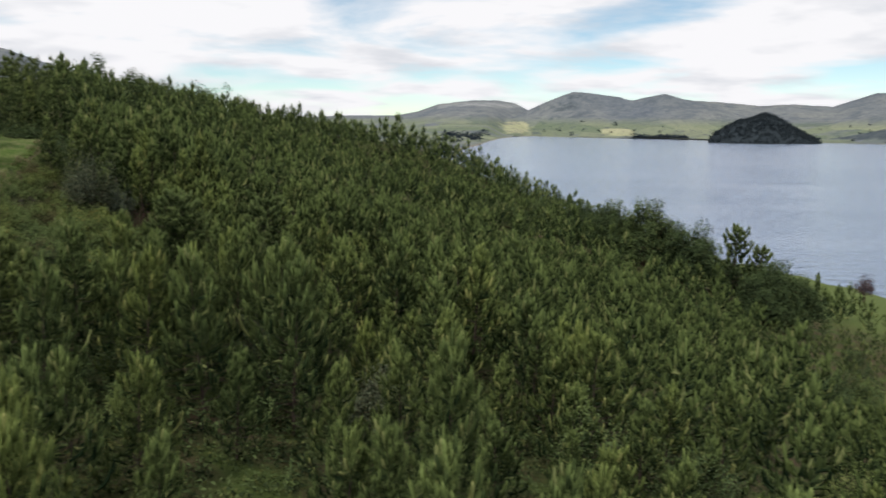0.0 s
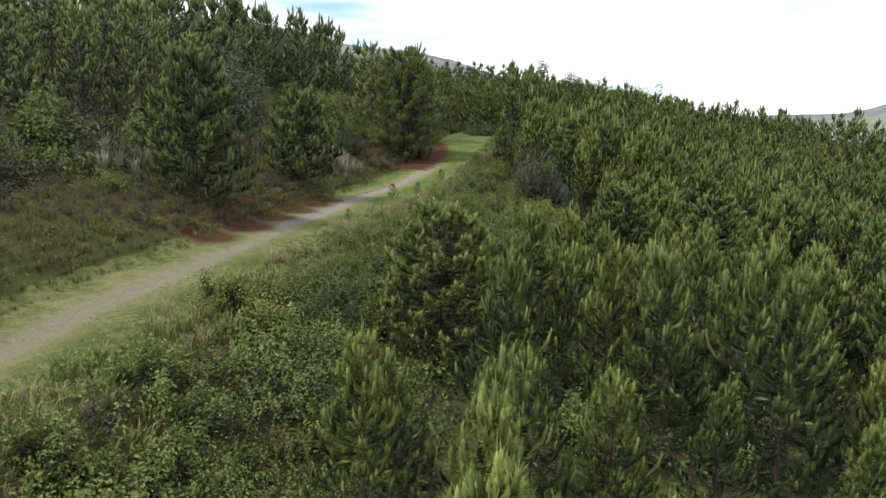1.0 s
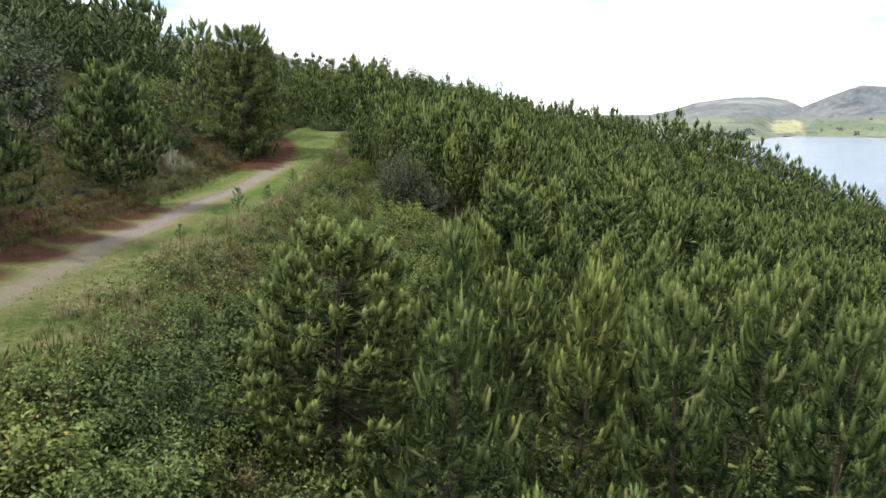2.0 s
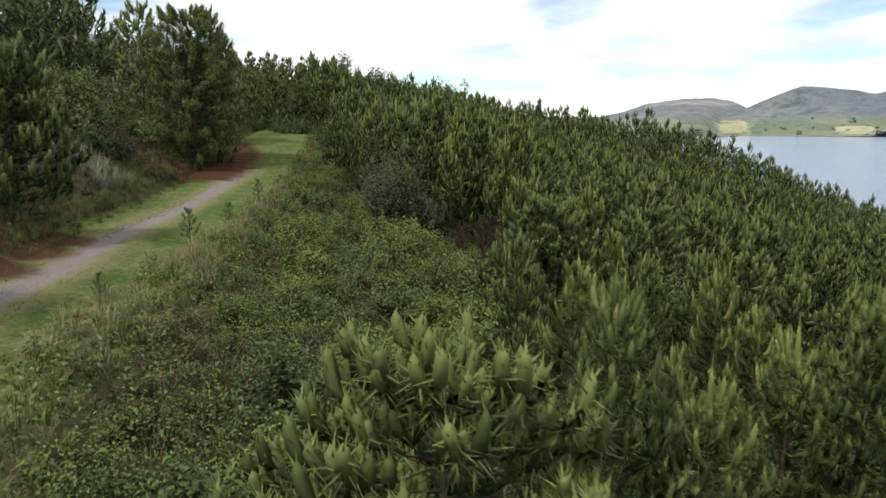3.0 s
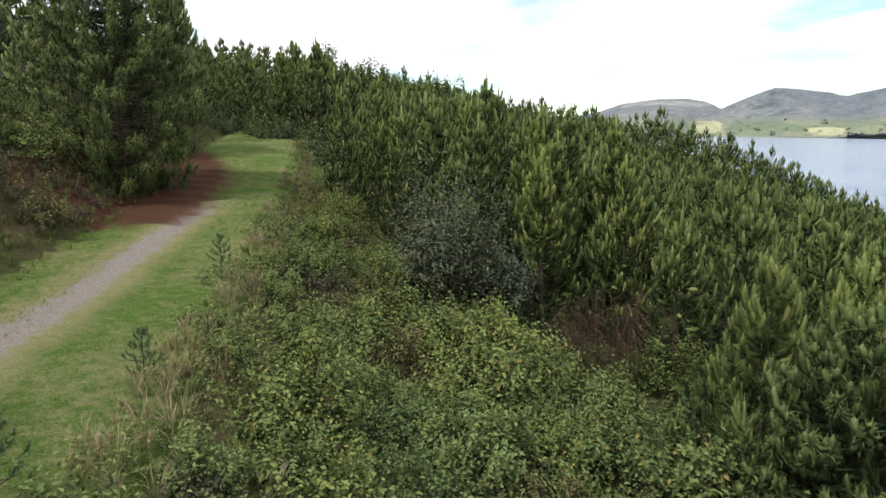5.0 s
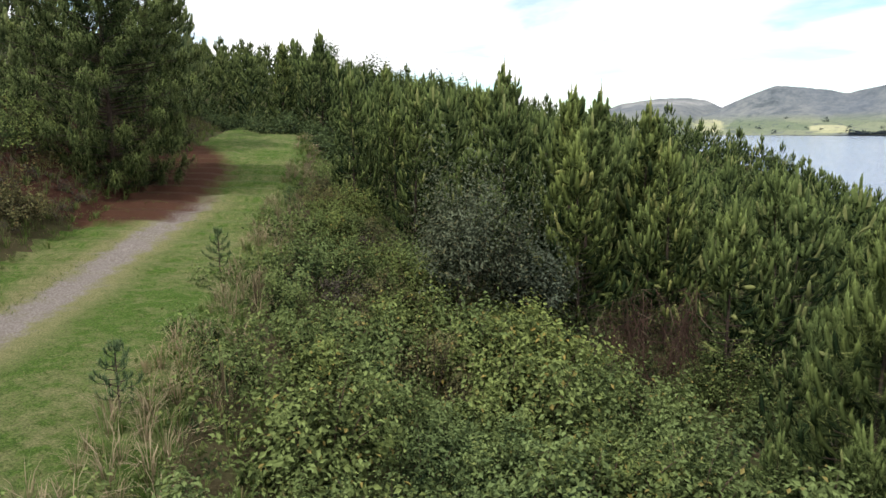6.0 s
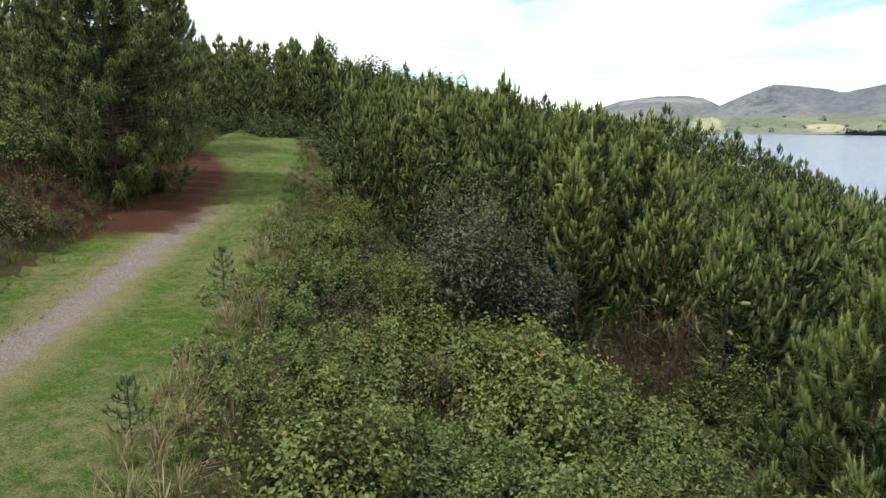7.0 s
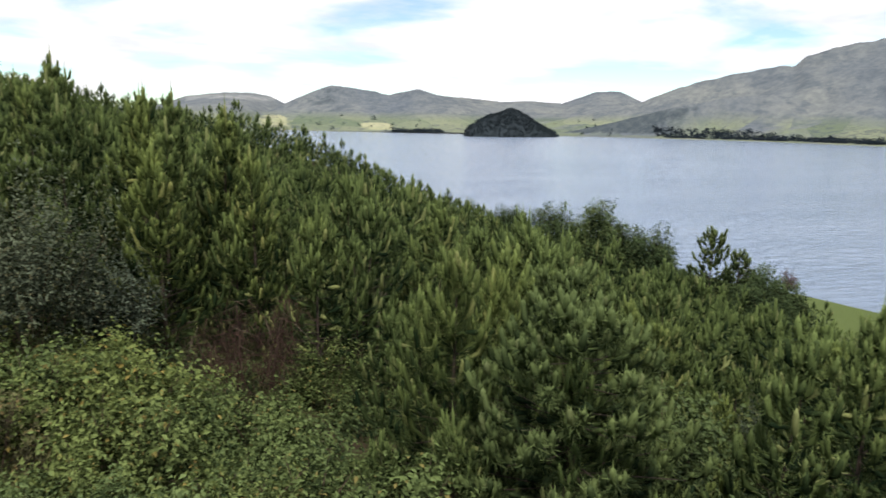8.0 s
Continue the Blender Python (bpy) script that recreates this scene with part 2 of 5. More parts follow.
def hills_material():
    """Scrub-covered slopes with pale fields at the foot, dark woods and a few cliffs, distance haze mixed into their
    base colours.
    """
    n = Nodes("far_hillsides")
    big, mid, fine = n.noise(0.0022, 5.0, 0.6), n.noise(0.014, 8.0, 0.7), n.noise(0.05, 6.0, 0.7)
    # scrub and woods tinted blue-grey to paint in the haze
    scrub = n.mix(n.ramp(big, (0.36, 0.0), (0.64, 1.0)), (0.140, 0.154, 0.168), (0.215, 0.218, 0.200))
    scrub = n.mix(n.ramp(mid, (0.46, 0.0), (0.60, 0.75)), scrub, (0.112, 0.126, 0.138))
    cell = n.add("TexVoronoi", Vector=n.place((1.0, 1.0, 0.3)), Scale=0.0095)
    tint = n.add("SeparateColor", i0=cell.outputs["Color"])
    field = n.mix(tint.outputs[0], (0.150, 0.180, 0.115), (0.250, 0.262, 0.165))
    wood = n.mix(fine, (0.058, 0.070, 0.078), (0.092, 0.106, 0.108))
    low = n.math("MULTIPLY", n.attr("low"), n.ramp(n.math("ADD", big, n.math("MULTIPLY", tint.outputs[1], 0.25)), (0.48, 0.0), (0.60, 1.0)))
    c = n.mix(low, scrub, field)
    c = n.mix(n.ramp(n.math("ADD", n.attr("stubble"), n.math("MULTIPLY", n.math("SUBTRACT", mid, 0.5), 0.9)), (0.45, 0.0), (0.6, 1.0)), c, n.mix(tint.outputs[2], (0.33, 0.33, 0.19), (0.40, 0.38, 0.23)))
    hedge = n.math("MULTIPLY", n.attr("low"), n.ramp(n.math("ADD", n.math("MULTIPLY", tint.outputs[1], 0.15), n.math("MULTIPLY", fine, 0.85)), (0.54, 0.0), (0.62, 0.8)))
    c = n.mix(hedge, c, wood)
    c = n.mix(n.ramp(n.math("ADD", n.attr("wooded"), n.math("MULTIPLY", n.math("SUBTRACT", mid, 0.5), 2.0)), (0.40, 0.0), (0.75, 0.9)), c, wood)
    # overall lift, cooler in the darker grain, again painted haze
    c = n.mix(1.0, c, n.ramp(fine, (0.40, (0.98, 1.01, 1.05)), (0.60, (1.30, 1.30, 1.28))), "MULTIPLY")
    c = n.mix(n.math("MULTIPLY", n.attr("cliff"), n.ramp(mid, (0.42, 0.1), (0.55, 1.0))), c, n.mix(mid, (0.30, 0.30, 0.29), (0.46, 0.45, 0.42)))
    c = n.mix(n.attr("sand"), c, n.mix(fine, (0.30, 0.22, 0.16), (0.42, 0.34, 0.26)))
    return n.surface(c, 1.0, 0.05, n.bump(mid, 0.9, 10.0))


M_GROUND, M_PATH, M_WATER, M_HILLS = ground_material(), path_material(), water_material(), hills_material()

# ---- the lie of the land ----
# middle line of the mown path: x, y, height above the lake
LINE = np.array([(-3, -18, 25.6), (-8, -6, 26.2), (-11.2, 2, 26.55), (-13.2, 6.7, 26.7), (-14.4, 9.3, 26.75), (-16.5, 13.7, 26.8),
                 (-19.3, 20.1, 26.8), (-21.1, 24.8, 26.8), (-22.6, 28.7, 26.85), (-23.5, 31, 26.87), (-24.5, 33.7, 27.05),
                 (-25.3, 36, 27.45), (-26.3, 39, 27.95), (-28.5, 44.5, 28.65), (-31.5, 51, 29.1), (-36, 60, 29.4),
                 (-58, 105, 36.0), (-75, 140, 35.5), (-150, 290, 30.0)], float)


def resample(pts, step):
    d = np.r_[0, np.cumsum(np.linalg.norm(np.diff(pts[:, :2], axis=0), axis=1))]
    u = np.arange(0, d[-1], step)
    p = np.stack([np.interp(u, d, pts[:, k]) for k in range(pts.shape[1])], 1)
    k = np.ones(9) / 9
    q = np.stack([np.convolve(np.pad(p[:, i], 4, mode="edge"), k, "valid") for i in range(p.shape[1])], 1)
    q[:4], q[-4:] = p[:4], p[-4:]
    return q


TRACK = resample(LINE, 0.8)
TAN = np.gradient(TRACK[:, :2], axis=0)
TAN /= np.linalg.norm(TAN, axis=1, keepdims=True)


def along(x, y):
    """Distance to the right of the path's middle line, and the index on it."""
    x, y = np.asarray(x, float).ravel(), np.asarray(y, float).ravel()
    s, at = np.empty(len(x)), np.empty(len(x), int)
    for k in range(0, len(x), 20000):
        dx, dy = x[k:k + 20000, None] - TRACK[:, 0], y[k:k + 20000, None] - TRACK[:, 1]
        i = np.argmin(dx * dx + dy * dy, 1)
        r = np.arange(len(i))
        s[k:k + 20000] = dx[r, i] * TAN[i, 1] - dy[r, i] * TAN[i, 0]
        side = np.sign(s[k:k + 20000])
        s[k:k + 20000] = np.where(side == 0, 1, side) * np.hypot(dx[r, i], dy[r, i])
        at[k:k + 20000] = i
    return s, at


def lumps(x, y, size):
    """Soft rolling relief, about -1 to 1."""
    x, y = x / size, y / size
    return (np.sin(1.3 * x + 0.7 * y + 0.4) + np.sin(-0.8 * x + 1.5 * y + 1.9) + np.sin(2.3 * x - 1.9 * y + 4.0) * 0.6 + np.sin(2.9 * x + 3.1 * y) * 0.4) / 3.0


def shore_x(y):
    return 88 - 0.35 * (y - 116) - np.maximum(0, y - 150) * 0.9


def verge(y):
    """How much nearer to the path's middle the bank stands along its first stretch."""
    return np.interp(y, [21, 27], [0.55, 0.0])


def land(x, y):
    x, y = np.asarray(x, float), np.asarray(y, float)
    shape = x.shape
    x, y = x.ravel(), y.ravel()
    s, at = along(x, y)
    zr = TRACK[at, 2]
    right = np.interp(s, [0, 2.2, 3.8, 5.3, 9, 13, 20, 41, 60, 69, 78, 94, 140, 400], [0, 0.12, 0.95, 1.6, 2.6, 3.8, 5.6, 11.8, 17.6, 19.5, 23, 26.5, 42, 120])
    k = np.interp(y, [65, 78, 88, 104, 120, 138], [1.0, 0.97, 0.80, 0.87, 0.74, 0.52])
    z = zr - right * k - (1 - k) * np.maximum(0, s - 60) * 0.55
    bank = np.interp(-s + verge(y) * np.clip(-s, 0, 1), [0, 1.6, 2.0, 3.6, 12, 30, 80, 400], [0, 0.05, 0.3, 1.35, 2.9, 7.0, 13, 30]) * np.interp(y, [44, 66], [1.0, 0.3])
    z = z + np.where(s < 0, bank, 0)
    z += lumps(x, y, 3.1) * 0.22 * np.clip((np.abs(s) - 2.5) / 4, 0, 1) + lumps(x + 9, y, 17.0) * 0.7 * np.clip((np.abs(s) - 8) / 15, 0, 1)
    z -= np.maximum(0, y - 145) * 0.30
    inland = shore_x(y) - x
    shelf = np.where(inland > 0, 0.25 + 0.12 * inland, 0.25 + 0.18 * inland)
    z = np.where(inland > 0, np.maximum(z, np.minimum(shelf, 7)), np.minimum(z, np.maximum(shelf, -4)))
    z = np.where((y > 240), np.minimum(z, np.where(s > -60, -4, z)), z)
    return np.maximum(z, -4).reshape(shape)


def mesh_of(name, verts, faces, smooth=False, **attrs):
    """A mesh from arrays: verts (n, 3), faces (m, 3 or 4), and float attributes of the points."""
    me = bpy.data.meshes.new(name)
    verts, faces = np.asarray(verts, np.float32), np.asarray(faces, np.int32)
    m, k = faces.shape
    me.vertices.add(len(verts))
    me.vertices.foreach_set("co", verts.ravel())
    me.loops.add(m * k)
    me.loops.foreach_set("vertex_index", faces.ravel())
    me.polygons.add(m)
    me.polygons.foreach_set("loop_start", np.arange(m, dtype=np.int32) * k)
    me.polygons.foreach_set("loop_total", np.full(m, k, np.int32))
    me.polygons.foreach_set("use_smooth", np.full(m, smooth, bool))
    for key, value in attrs.items():
        a = me.attributes.new(key, "FLOAT", "POINT")
        a.data.foreach_set("value", np.asarray(value, np.float32).ravel())
    me.update(calc_edges=True)
    return me


def ob_of(name, verts, faces, material, parent=None, smooth=False, **attrs):
    me = mesh_of(name, verts, faces, smooth, **attrs)
    me.materials.append(material)
    ob = new(name, me)
    ob.parent = parent
    return ob


def sheet(nu, nv):
    i = np.arange(nu - 1)[:, None] * nv + np.arange(nv - 1)
    return np.stack([i, i + nv, i + nv + 1, i + 1], -1).reshape(-1, 4)


def axis(lo, hi, step, far):
    mid = list(np.arange(lo, hi + step / 2, step))
    a, b, d = [], [], step
    while not a or a[-1] > -far:
        d *= 1.16
        a.append((a[-1] if a else lo) - d)
    d = step
    while not b or b[-1] < far:
        d *= 1.16
        b.append((b[-1] if b else hi) + d)
    return np.array(a[::-1] + mid + b)


# where needles lie on the path: x, y, reach
LITTER = [(-22.0, 23.2, 1.0), (-21.4, 21.8, 1.1), (-20.6, 20.1, 1.1), (-19.8, 18.2, 1.1), (-18.9, 16.2, 1.2), (-18.0, 14.3, 1.0), (-20.4, 16.0, 1.2)]


def fallen(X, Y, s):
    """How thick the red needles lie: patches under the near pines and one long drift under the tall one."""
    k = np.zeros_like(X)
    for x, y, r in LITTER:
        k = np.maximum(k, 1.15 - 0.75 * np.hypot(X - x, Y - y) / r)
    edge = np.interp(Y, [33.6, 34.4, 35.2, 36.5, 40.2, 42.0, 43.5, 46.0], [-2.2, -1.2, 0.0, 0.3, 0.36, -0.15, -0.8, -2.0])
    drift = 0.5 + np.clip((edge - s) / 2.4, -0.5, 0.4) - np.clip((34.4 - Y) / 2.2, 0, 1) - np.clip((Y - 44.5) / 2.2, 0, 1) - np.clip((-3.6 - s) / 1.5, 0, 1)
    return np.maximum(k, drift)


def ground_sheet():
    gx, gy = axis(-60, 45, 0.5, 6000), axis(-8, 75, 0.5, 6000)
    X, Y = np.meshgrid(gx, gy, indexing="ij")
    Z = land(X, Y)
    s, at = along(X, Y)
    s = s.reshape(X.shape)
    straw = np.clip(1 - np.abs(s + 3.2) / 2.6, 0, 1) + np.clip(1 - np.abs(s - 3.0) / 1.6, 0, 1)
    meadow = np.clip((52 - (shore_x(Y) - X)) / 10, 0, 1) * np.clip((X - 26) / 5, 0, 1)
    Z = Z - 0.16 * np.clip((np.where(s < 0, 2.15 - verge(Y), 2.75) - np.abs(s)) / 0.5, 0, 1)
    ob = ob_of("ground", np.stack([X, Y, Z], -1).reshape(-1, 3), sheet(len(gx), len(gy)), M_GROUND, smooth=True, straw=straw, meadow=meadow, litter=fallen(X, Y, s))
    tagged(ob, "brown and green hillside soil sloping down to the lake", "ground", kind="structure")


def path_strip():
    n = len(TRACK)
    u = np.arange(0, 118, 0.2)
    idx = np.arange(n)
    c = np.stack([np.interp(u, idx * 1.0, TRACK[:, k]) for k in range(2)], 1)
    t = np.stack([np.interp(u, idx * 1.0, TAN[:, k]) for k in range(2)], 1)
    t /= np.linalg.norm(t, axis=1, keepdims=True)
    w = np.linspace(-2.15, 2.75, 32)
    rough = lumps(c[:, 0], c[:, 1], 1.1)[:, None] * 0.18
    wide = np.interp(u, [0, 60, 75, 118], [1, 1, 0.85, 0.6])[:, None]
    X = c[:, 0, None] + t[:, 1, None] * w * (wide + rough * 0.3)
    Y = c[:, 1, None] - t[:, 0, None] * w * (wide + rough * 0.3)
    mid = np.interp(c[:, 1], [8, 12, 16, 20, 25, 32, 34, 38], [0.15, 0.25, 0.2, 0.0, -0.32, -0.28, 0.0, 0.4])[:, None]
    Z = land(X, Y) + 0.02 + 0.008 * lumps(X, Y, 0.37) - 0.16 * np.clip((np.abs(w) - np.where(w < 0, 1.7 - verge(Y), 2.2)) / 0.45, 0, 1) - 0.05 * np.exp(-((w - mid) / 0.4) ** 2)
    litter = fallen(X, Y, w * wide)
    across = np.broadcast_to(w, X.shape) - mid + 0.12 * lumps(c[:, 0], c[:, 1], 2.3)[:, None]
    trodden = np.broadcast_to(np.interp(u, [0, 48, 60, 70, 76], [0.30, 0.34, 1, 1, 0])[:, None], X.shape)
    lush = np.clip((Y - 17) / 12, 0, 1)
    ob = ob_of("path", np.stack([X, Y, Z], -1).reshape(-1, 3), sheet(len(u), len(w)), M_PATH, smooth=True, across=across, litter=litter, trodden=trodden, lush=lush)
    tagged(ob, "mown grass path with a worn gravel line and red fallen needles", "path", kind="structure")


def lake():
    g = np.linspace(-1, 1, 41)
    X, Y = np.meshgrid(g * 7000, g * 7000, indexing="ij")
    ob = ob_of("lake", np.stack([X, Y, X * 0], -1).reshape(-1, 3), sheet(41, 41), M_WATER)
    tagged(ob, "wide grey-blue lake with small wind ripples", "lake", kind="structure")


# far shore: bearing from north in degrees against ridge height in metres, ridge by ridge, with the ridge's distance
RIDGES = [(3600, [(-20, 20), (-12, 60), (-7.8, 76), (-3.4, 80), (-1.6, 104), (0, 140), (2.6, 160), (4.7, 163), (6.2, 146), (7, 120), (9, 60), (14, 20)]),
          (2900, [(2, 5), (4.4, 47), (5.7, 63), (7, 94), (8.7, 135), (10.7, 174), (13.1, 161), (15.3, 141), (17.5, 167), (19, 144), (20.2, 138), (24, 70), (30, 20)]),
          (3400, [(12, 30), (18, 120), (20.2, 158), (22.4, 148), (24.2, 136), (26.4, 142), (29, 133), (31.6, 188), (33.3, 190), (35, 146), (38, 60)]),
          (2500, [(26, 20), (29.8, 61), (34.9, 112), (36.5, 142), (38.8, 178), (41.1, 200), (44.4, 228), (45.3, 227), (46.1, 256), (48.1, 282), (50.3, 297), (60, 330), (80, 300)]),
          (2230, [(28.2, 4), (30.2, 18), (33, 44), (36, 76), (38.5, 98), (41, 118), (44, 126), (48, 112), (56, 50)]),
          (3500, [(-75, 520), (-46.4, 498), (-44.2, 471), (-42, 441), (-40.1, 409), (-36.8, 395), (-33.9, 369), (-31.9, 341), (-30.1, 303), (-28.8, 278), (-24, 180), (-16, 60), (-8, 10)])]
SHORE = [(-80, 900), (-20, 800), (2, 900), (3.5, 1150), (4.5, 1600), (5.5, 2050), (7, 2440), (12, 2350), (16, 2250), (20, 2200), (28, 2150), (34, 2090), (43, 1930), (51, 1680), (80, 2200)]


def far_land():
    az = np.arange(-80, 80.01, 0.2)
    f = np.linspace(0, 1, 84) ** 1.15
    rs = np.interp(az, *zip(*SHORE))
    R = rs[:, None] - 25 + f * (4600 - rs[:, None])
    A = np.radians(az)[:, None]
    X, Y = -8 + R * np.sin(A), 10 + R * np.cos(A)
    Z = -3 + 5 * np.clip((R - rs[:, None] + 12) / 25, 0, 1) + np.clip(R - rs[:, None], 0, 900) * 0.012
    wooded = np.zeros_like(Z)
    for dist, prof in RIDGES:
        top = np.interp(az, *zip(*prof))[:, None]
        foot = np.maximum(rs[:, None] + 40, dist - 2200)
        up = np.clip((R - foot) / (dist - foot), 0, 1)
        down = np.clip((R - dist) / 900, 0, 1)
        gully = 0.05 * lumps(X, Y, 62.0) + 0.12 * lumps(X + 40, Y, 170.0) + 0.02 * lumps(X, Y + 90, 27.0)
        body = up ** 1.7 * (1 - 0.75 * down ** 1.5)
        was = Z
        Z = np.maximum(Z, top * (body + gully * np.sin(np.pi * np.clip(body, 0, 1)) * 0.9 + 0.012 * lumps(X, Y, 19.0) * (body > 0.8)))
        if dist == 2230:
            wooded = np.clip((Z - was - 2) / 8, 0, 1) * np.clip((40.5 - az[:, None]) / 5.0, 0, 1)
    low = np.clip((70 - Z) / 30, 0, 1) * (1 - wooded)
    az2 = az[:, None] + 0 * R
    wooded = np.maximum(wooded, 0.42 * np.exp(-((az2 - 9.5) / 2.5) ** 2) * (Z > 40))
    stubble = np.clip(1.4 - np.abs(az2 - 14.2) / 1.5, 0, 1) * np.clip((34 - Z) / 8, 0, 1) * np.clip((Z - 5) / 3, 0, 1)
    stubble = np.maximum(stubble, 0.75 * np.clip(1.4 - np.abs(az2 - 6.3) / 1.3, 0, 1) * np.clip((60 - Z) / 10, 0, 1) * np.clip((Z - 6) / 3, 0, 1))
    sand = np.clip(1 - np.abs(R - rs[:, None] - 2) / 16, 0, 1) * np.clip((9 - az2) / 2, 0.25, 1)
    cliff = ((az2 > 0) & (az2 < 6.6) & (R > 3300)) * np.clip((Z - 112 + 10 * lumps(X, Y, 40)) / 14, 0, 1) * np.clip((150 - Z) / 10, 0, 1) * 0.8
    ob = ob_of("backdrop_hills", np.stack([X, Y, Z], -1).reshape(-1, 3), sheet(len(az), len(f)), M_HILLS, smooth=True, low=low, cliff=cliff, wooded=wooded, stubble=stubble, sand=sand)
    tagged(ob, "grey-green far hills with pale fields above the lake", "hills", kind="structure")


ground_sheet()
path_strip()
lake()
far_land()

# ---- plants ----


def unit(v):
    return v / np.maximum(np.linalg.norm(v, axis=-1, keepdims=True), 1e-9)


def cross_pair(d):
    ref = np.where(np.abs(d[:, 2:3]) < 0.9, [[0, 0, 1.0]], [[1.0, 0, 0]])
    a = unit(np.cross(d, ref))
    return a, np.cross(d, a)


def bend_at(c, u):
    """Points and directions at u (n, k) on the curves c = (p0, p1, p2)."""
    p0, p1, p2 = (q[:, None] for q in c)
    u = u[..., None]
    return (1 - u) ** 2 * p0 + 2 * u * (1 - u) * p1 + u ** 2 * p2, unit((1 - u) * (p1 - p0) + u * (p2 - p1))


def brush(rng, c, needles, nlen, nwid, tip, spread=0.5, sag=0.12, ahead=0.85, bent=False, hug=0.0):
    """Needles round curved shoots: drooping low on the shoot, gathered upright round its end."""
    n = len(tip)
    u = np.clip(np.tile((np.arange(needles) + 0.5) / needles, (n, 1)) + rng.uniform(-0.03, 0.03, (n, needles)), 0, 1)
    root, d = bend_at(c, u)
    a, b = cross_pair(d.reshape(-1, 3))
    a, b = a.reshape(d.shape), b.reshape(d.shape)
    ang = (rng.uniform(0, 2 * np.pi, (n, 1)) + np.arange(needles) * 2.4)[..., None]
    rad = a * np.cos(ang) + b * np.sin(ang)
    k = u[..., None]
    jit = rng.normal(0, 0.12, (n, needles, 3))
    if hug:
        root = root + rad * hug * np.interp(u, [0, 0.5, 0.88, 1], [0.4, 0.95, 0.85, 0.15])[..., None]
        ahead = ahead - 0.55 * (1 - k) ** 0.7 + 0.7 * k ** 4
    way = unit(d * (ahead + 0.55 * k ** 3) + rad * spread * (1.1 - 0.45 * k) + jit)
    down = np.array([0, 0, -1.0]) * sag * (1.1 - 0.8 * k ** 2)
    ln = (nlen * (1.08 - 0.35 * u) * rng.uniform(0.75, 1.2, (n, needles)))[..., None]
    side = unit(np.cross(way, rad) + rng.normal(0, 0.22, (n, needles, 3))) * nwid * 0.5
    # needles darken towards the shoot's foot: shade between shoots put into the colour
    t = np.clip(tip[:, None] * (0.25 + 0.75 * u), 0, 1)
    if not bent:
        V = np.stack([root - side, root + unit(way + down) * ln, root + side], 2).reshape(-1, 3)
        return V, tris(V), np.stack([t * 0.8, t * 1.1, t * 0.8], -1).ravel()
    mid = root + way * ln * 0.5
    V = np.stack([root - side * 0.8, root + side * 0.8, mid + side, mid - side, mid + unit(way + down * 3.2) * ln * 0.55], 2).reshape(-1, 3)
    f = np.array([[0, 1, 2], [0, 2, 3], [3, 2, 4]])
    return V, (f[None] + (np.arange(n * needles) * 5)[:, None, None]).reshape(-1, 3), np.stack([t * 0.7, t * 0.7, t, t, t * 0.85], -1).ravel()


def cores(c, rad, tip, sides=4, coarse=False):
    """The dense needle-packed body of each curved shoot, thick towards its blunt end."""
    n = len(tip)
    stops = ((0.0, 0.55, 0.0), (0.8, 1.0, 0.75)) if coarse else ((0.0, 0.4, 0.0), (0.5, 1.0, 0.5), (0.9, 0.72, 0.9))
    sides, rings = (3, 1) if coarse else (sides, 2)
    rows = []
    ang = np.arange(sides) * 2 * np.pi / sides
    for u, r, _ in stops:
        p, d = bend_at(c, np.full((n, 1), u))
        a, b = cross_pair(d[:, 0])
        rows.append(p + (a[:, None] * np.cos(ang)[:, None] + b[:, None] * np.sin(ang)[:, None]) * rad * r)
    end, d = bend_at(c, np.ones((n, 1)))
    V = np.concatenate(rows + [end + d * rad * 0.35], 1)
    k, j = np.arange(sides), (np.arange(sides) + 1) % sides
    f = []
    for q in range(0, rings * sides, sides):
        f += [np.stack([k + q, j + q, j + q + sides], 1), np.stack([k + q, j + q + sides, k + q + sides], 1)]
    f.append(np.stack([k + rings * sides, j + rings * sides, np.full(sides, (rings + 1) * sides)], 1))
    f = np.concatenate(f)
    F = (f[None] + (np.arange(n) * ((rings + 1) * sides + 1))[:, None, None]).reshape(-1, 3)
    # same painted shade on the bodies, dark foot to light end
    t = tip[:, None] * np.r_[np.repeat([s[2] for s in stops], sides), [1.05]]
    return V.reshape(-1, 3), F, t.ravel()


def tube(p0, p1, r0, r1, sides=4):
    """Tapered sticks between the rows of p0 and p1."""
    n = len(p0)
    a, b = cross_pair(unit(p1 - p0))
    ang = np.arange(sides) * 2 * np.pi / sides
    ring = a[:, None] * np.cos(ang)[:, None] + b[:, None] * np.sin(ang)[:, None]
    V = np.concatenate([p0[:, None] + ring * np.reshape(r0, (-1, 1, 1)), p1[:, None] + ring * np.reshape(r1, (-1, 1, 1))], 1).reshape(-1, 3)
    k = np.arange(sides)
    q = np.stack([k, (k + 1) % sides, (k + 1) % sides + sides, k + sides], 1)
    F = (q[None] + (np.arange(n) * 2 * sides)[:, None, None]).reshape(-1, 4)
    return V, F


def tris(V):
    return np.arange(len(V)).reshape(-1, 3)


def join(sets):
    n = np.cumsum([0] + [len(v) for v, *_ in sets])
    return np.concatenate([v for v, *_ in sets]), np.concatenate([f + k for (_, f, _), k in zip(sets, n)]), np.concatenate([t for *_, t in sets])


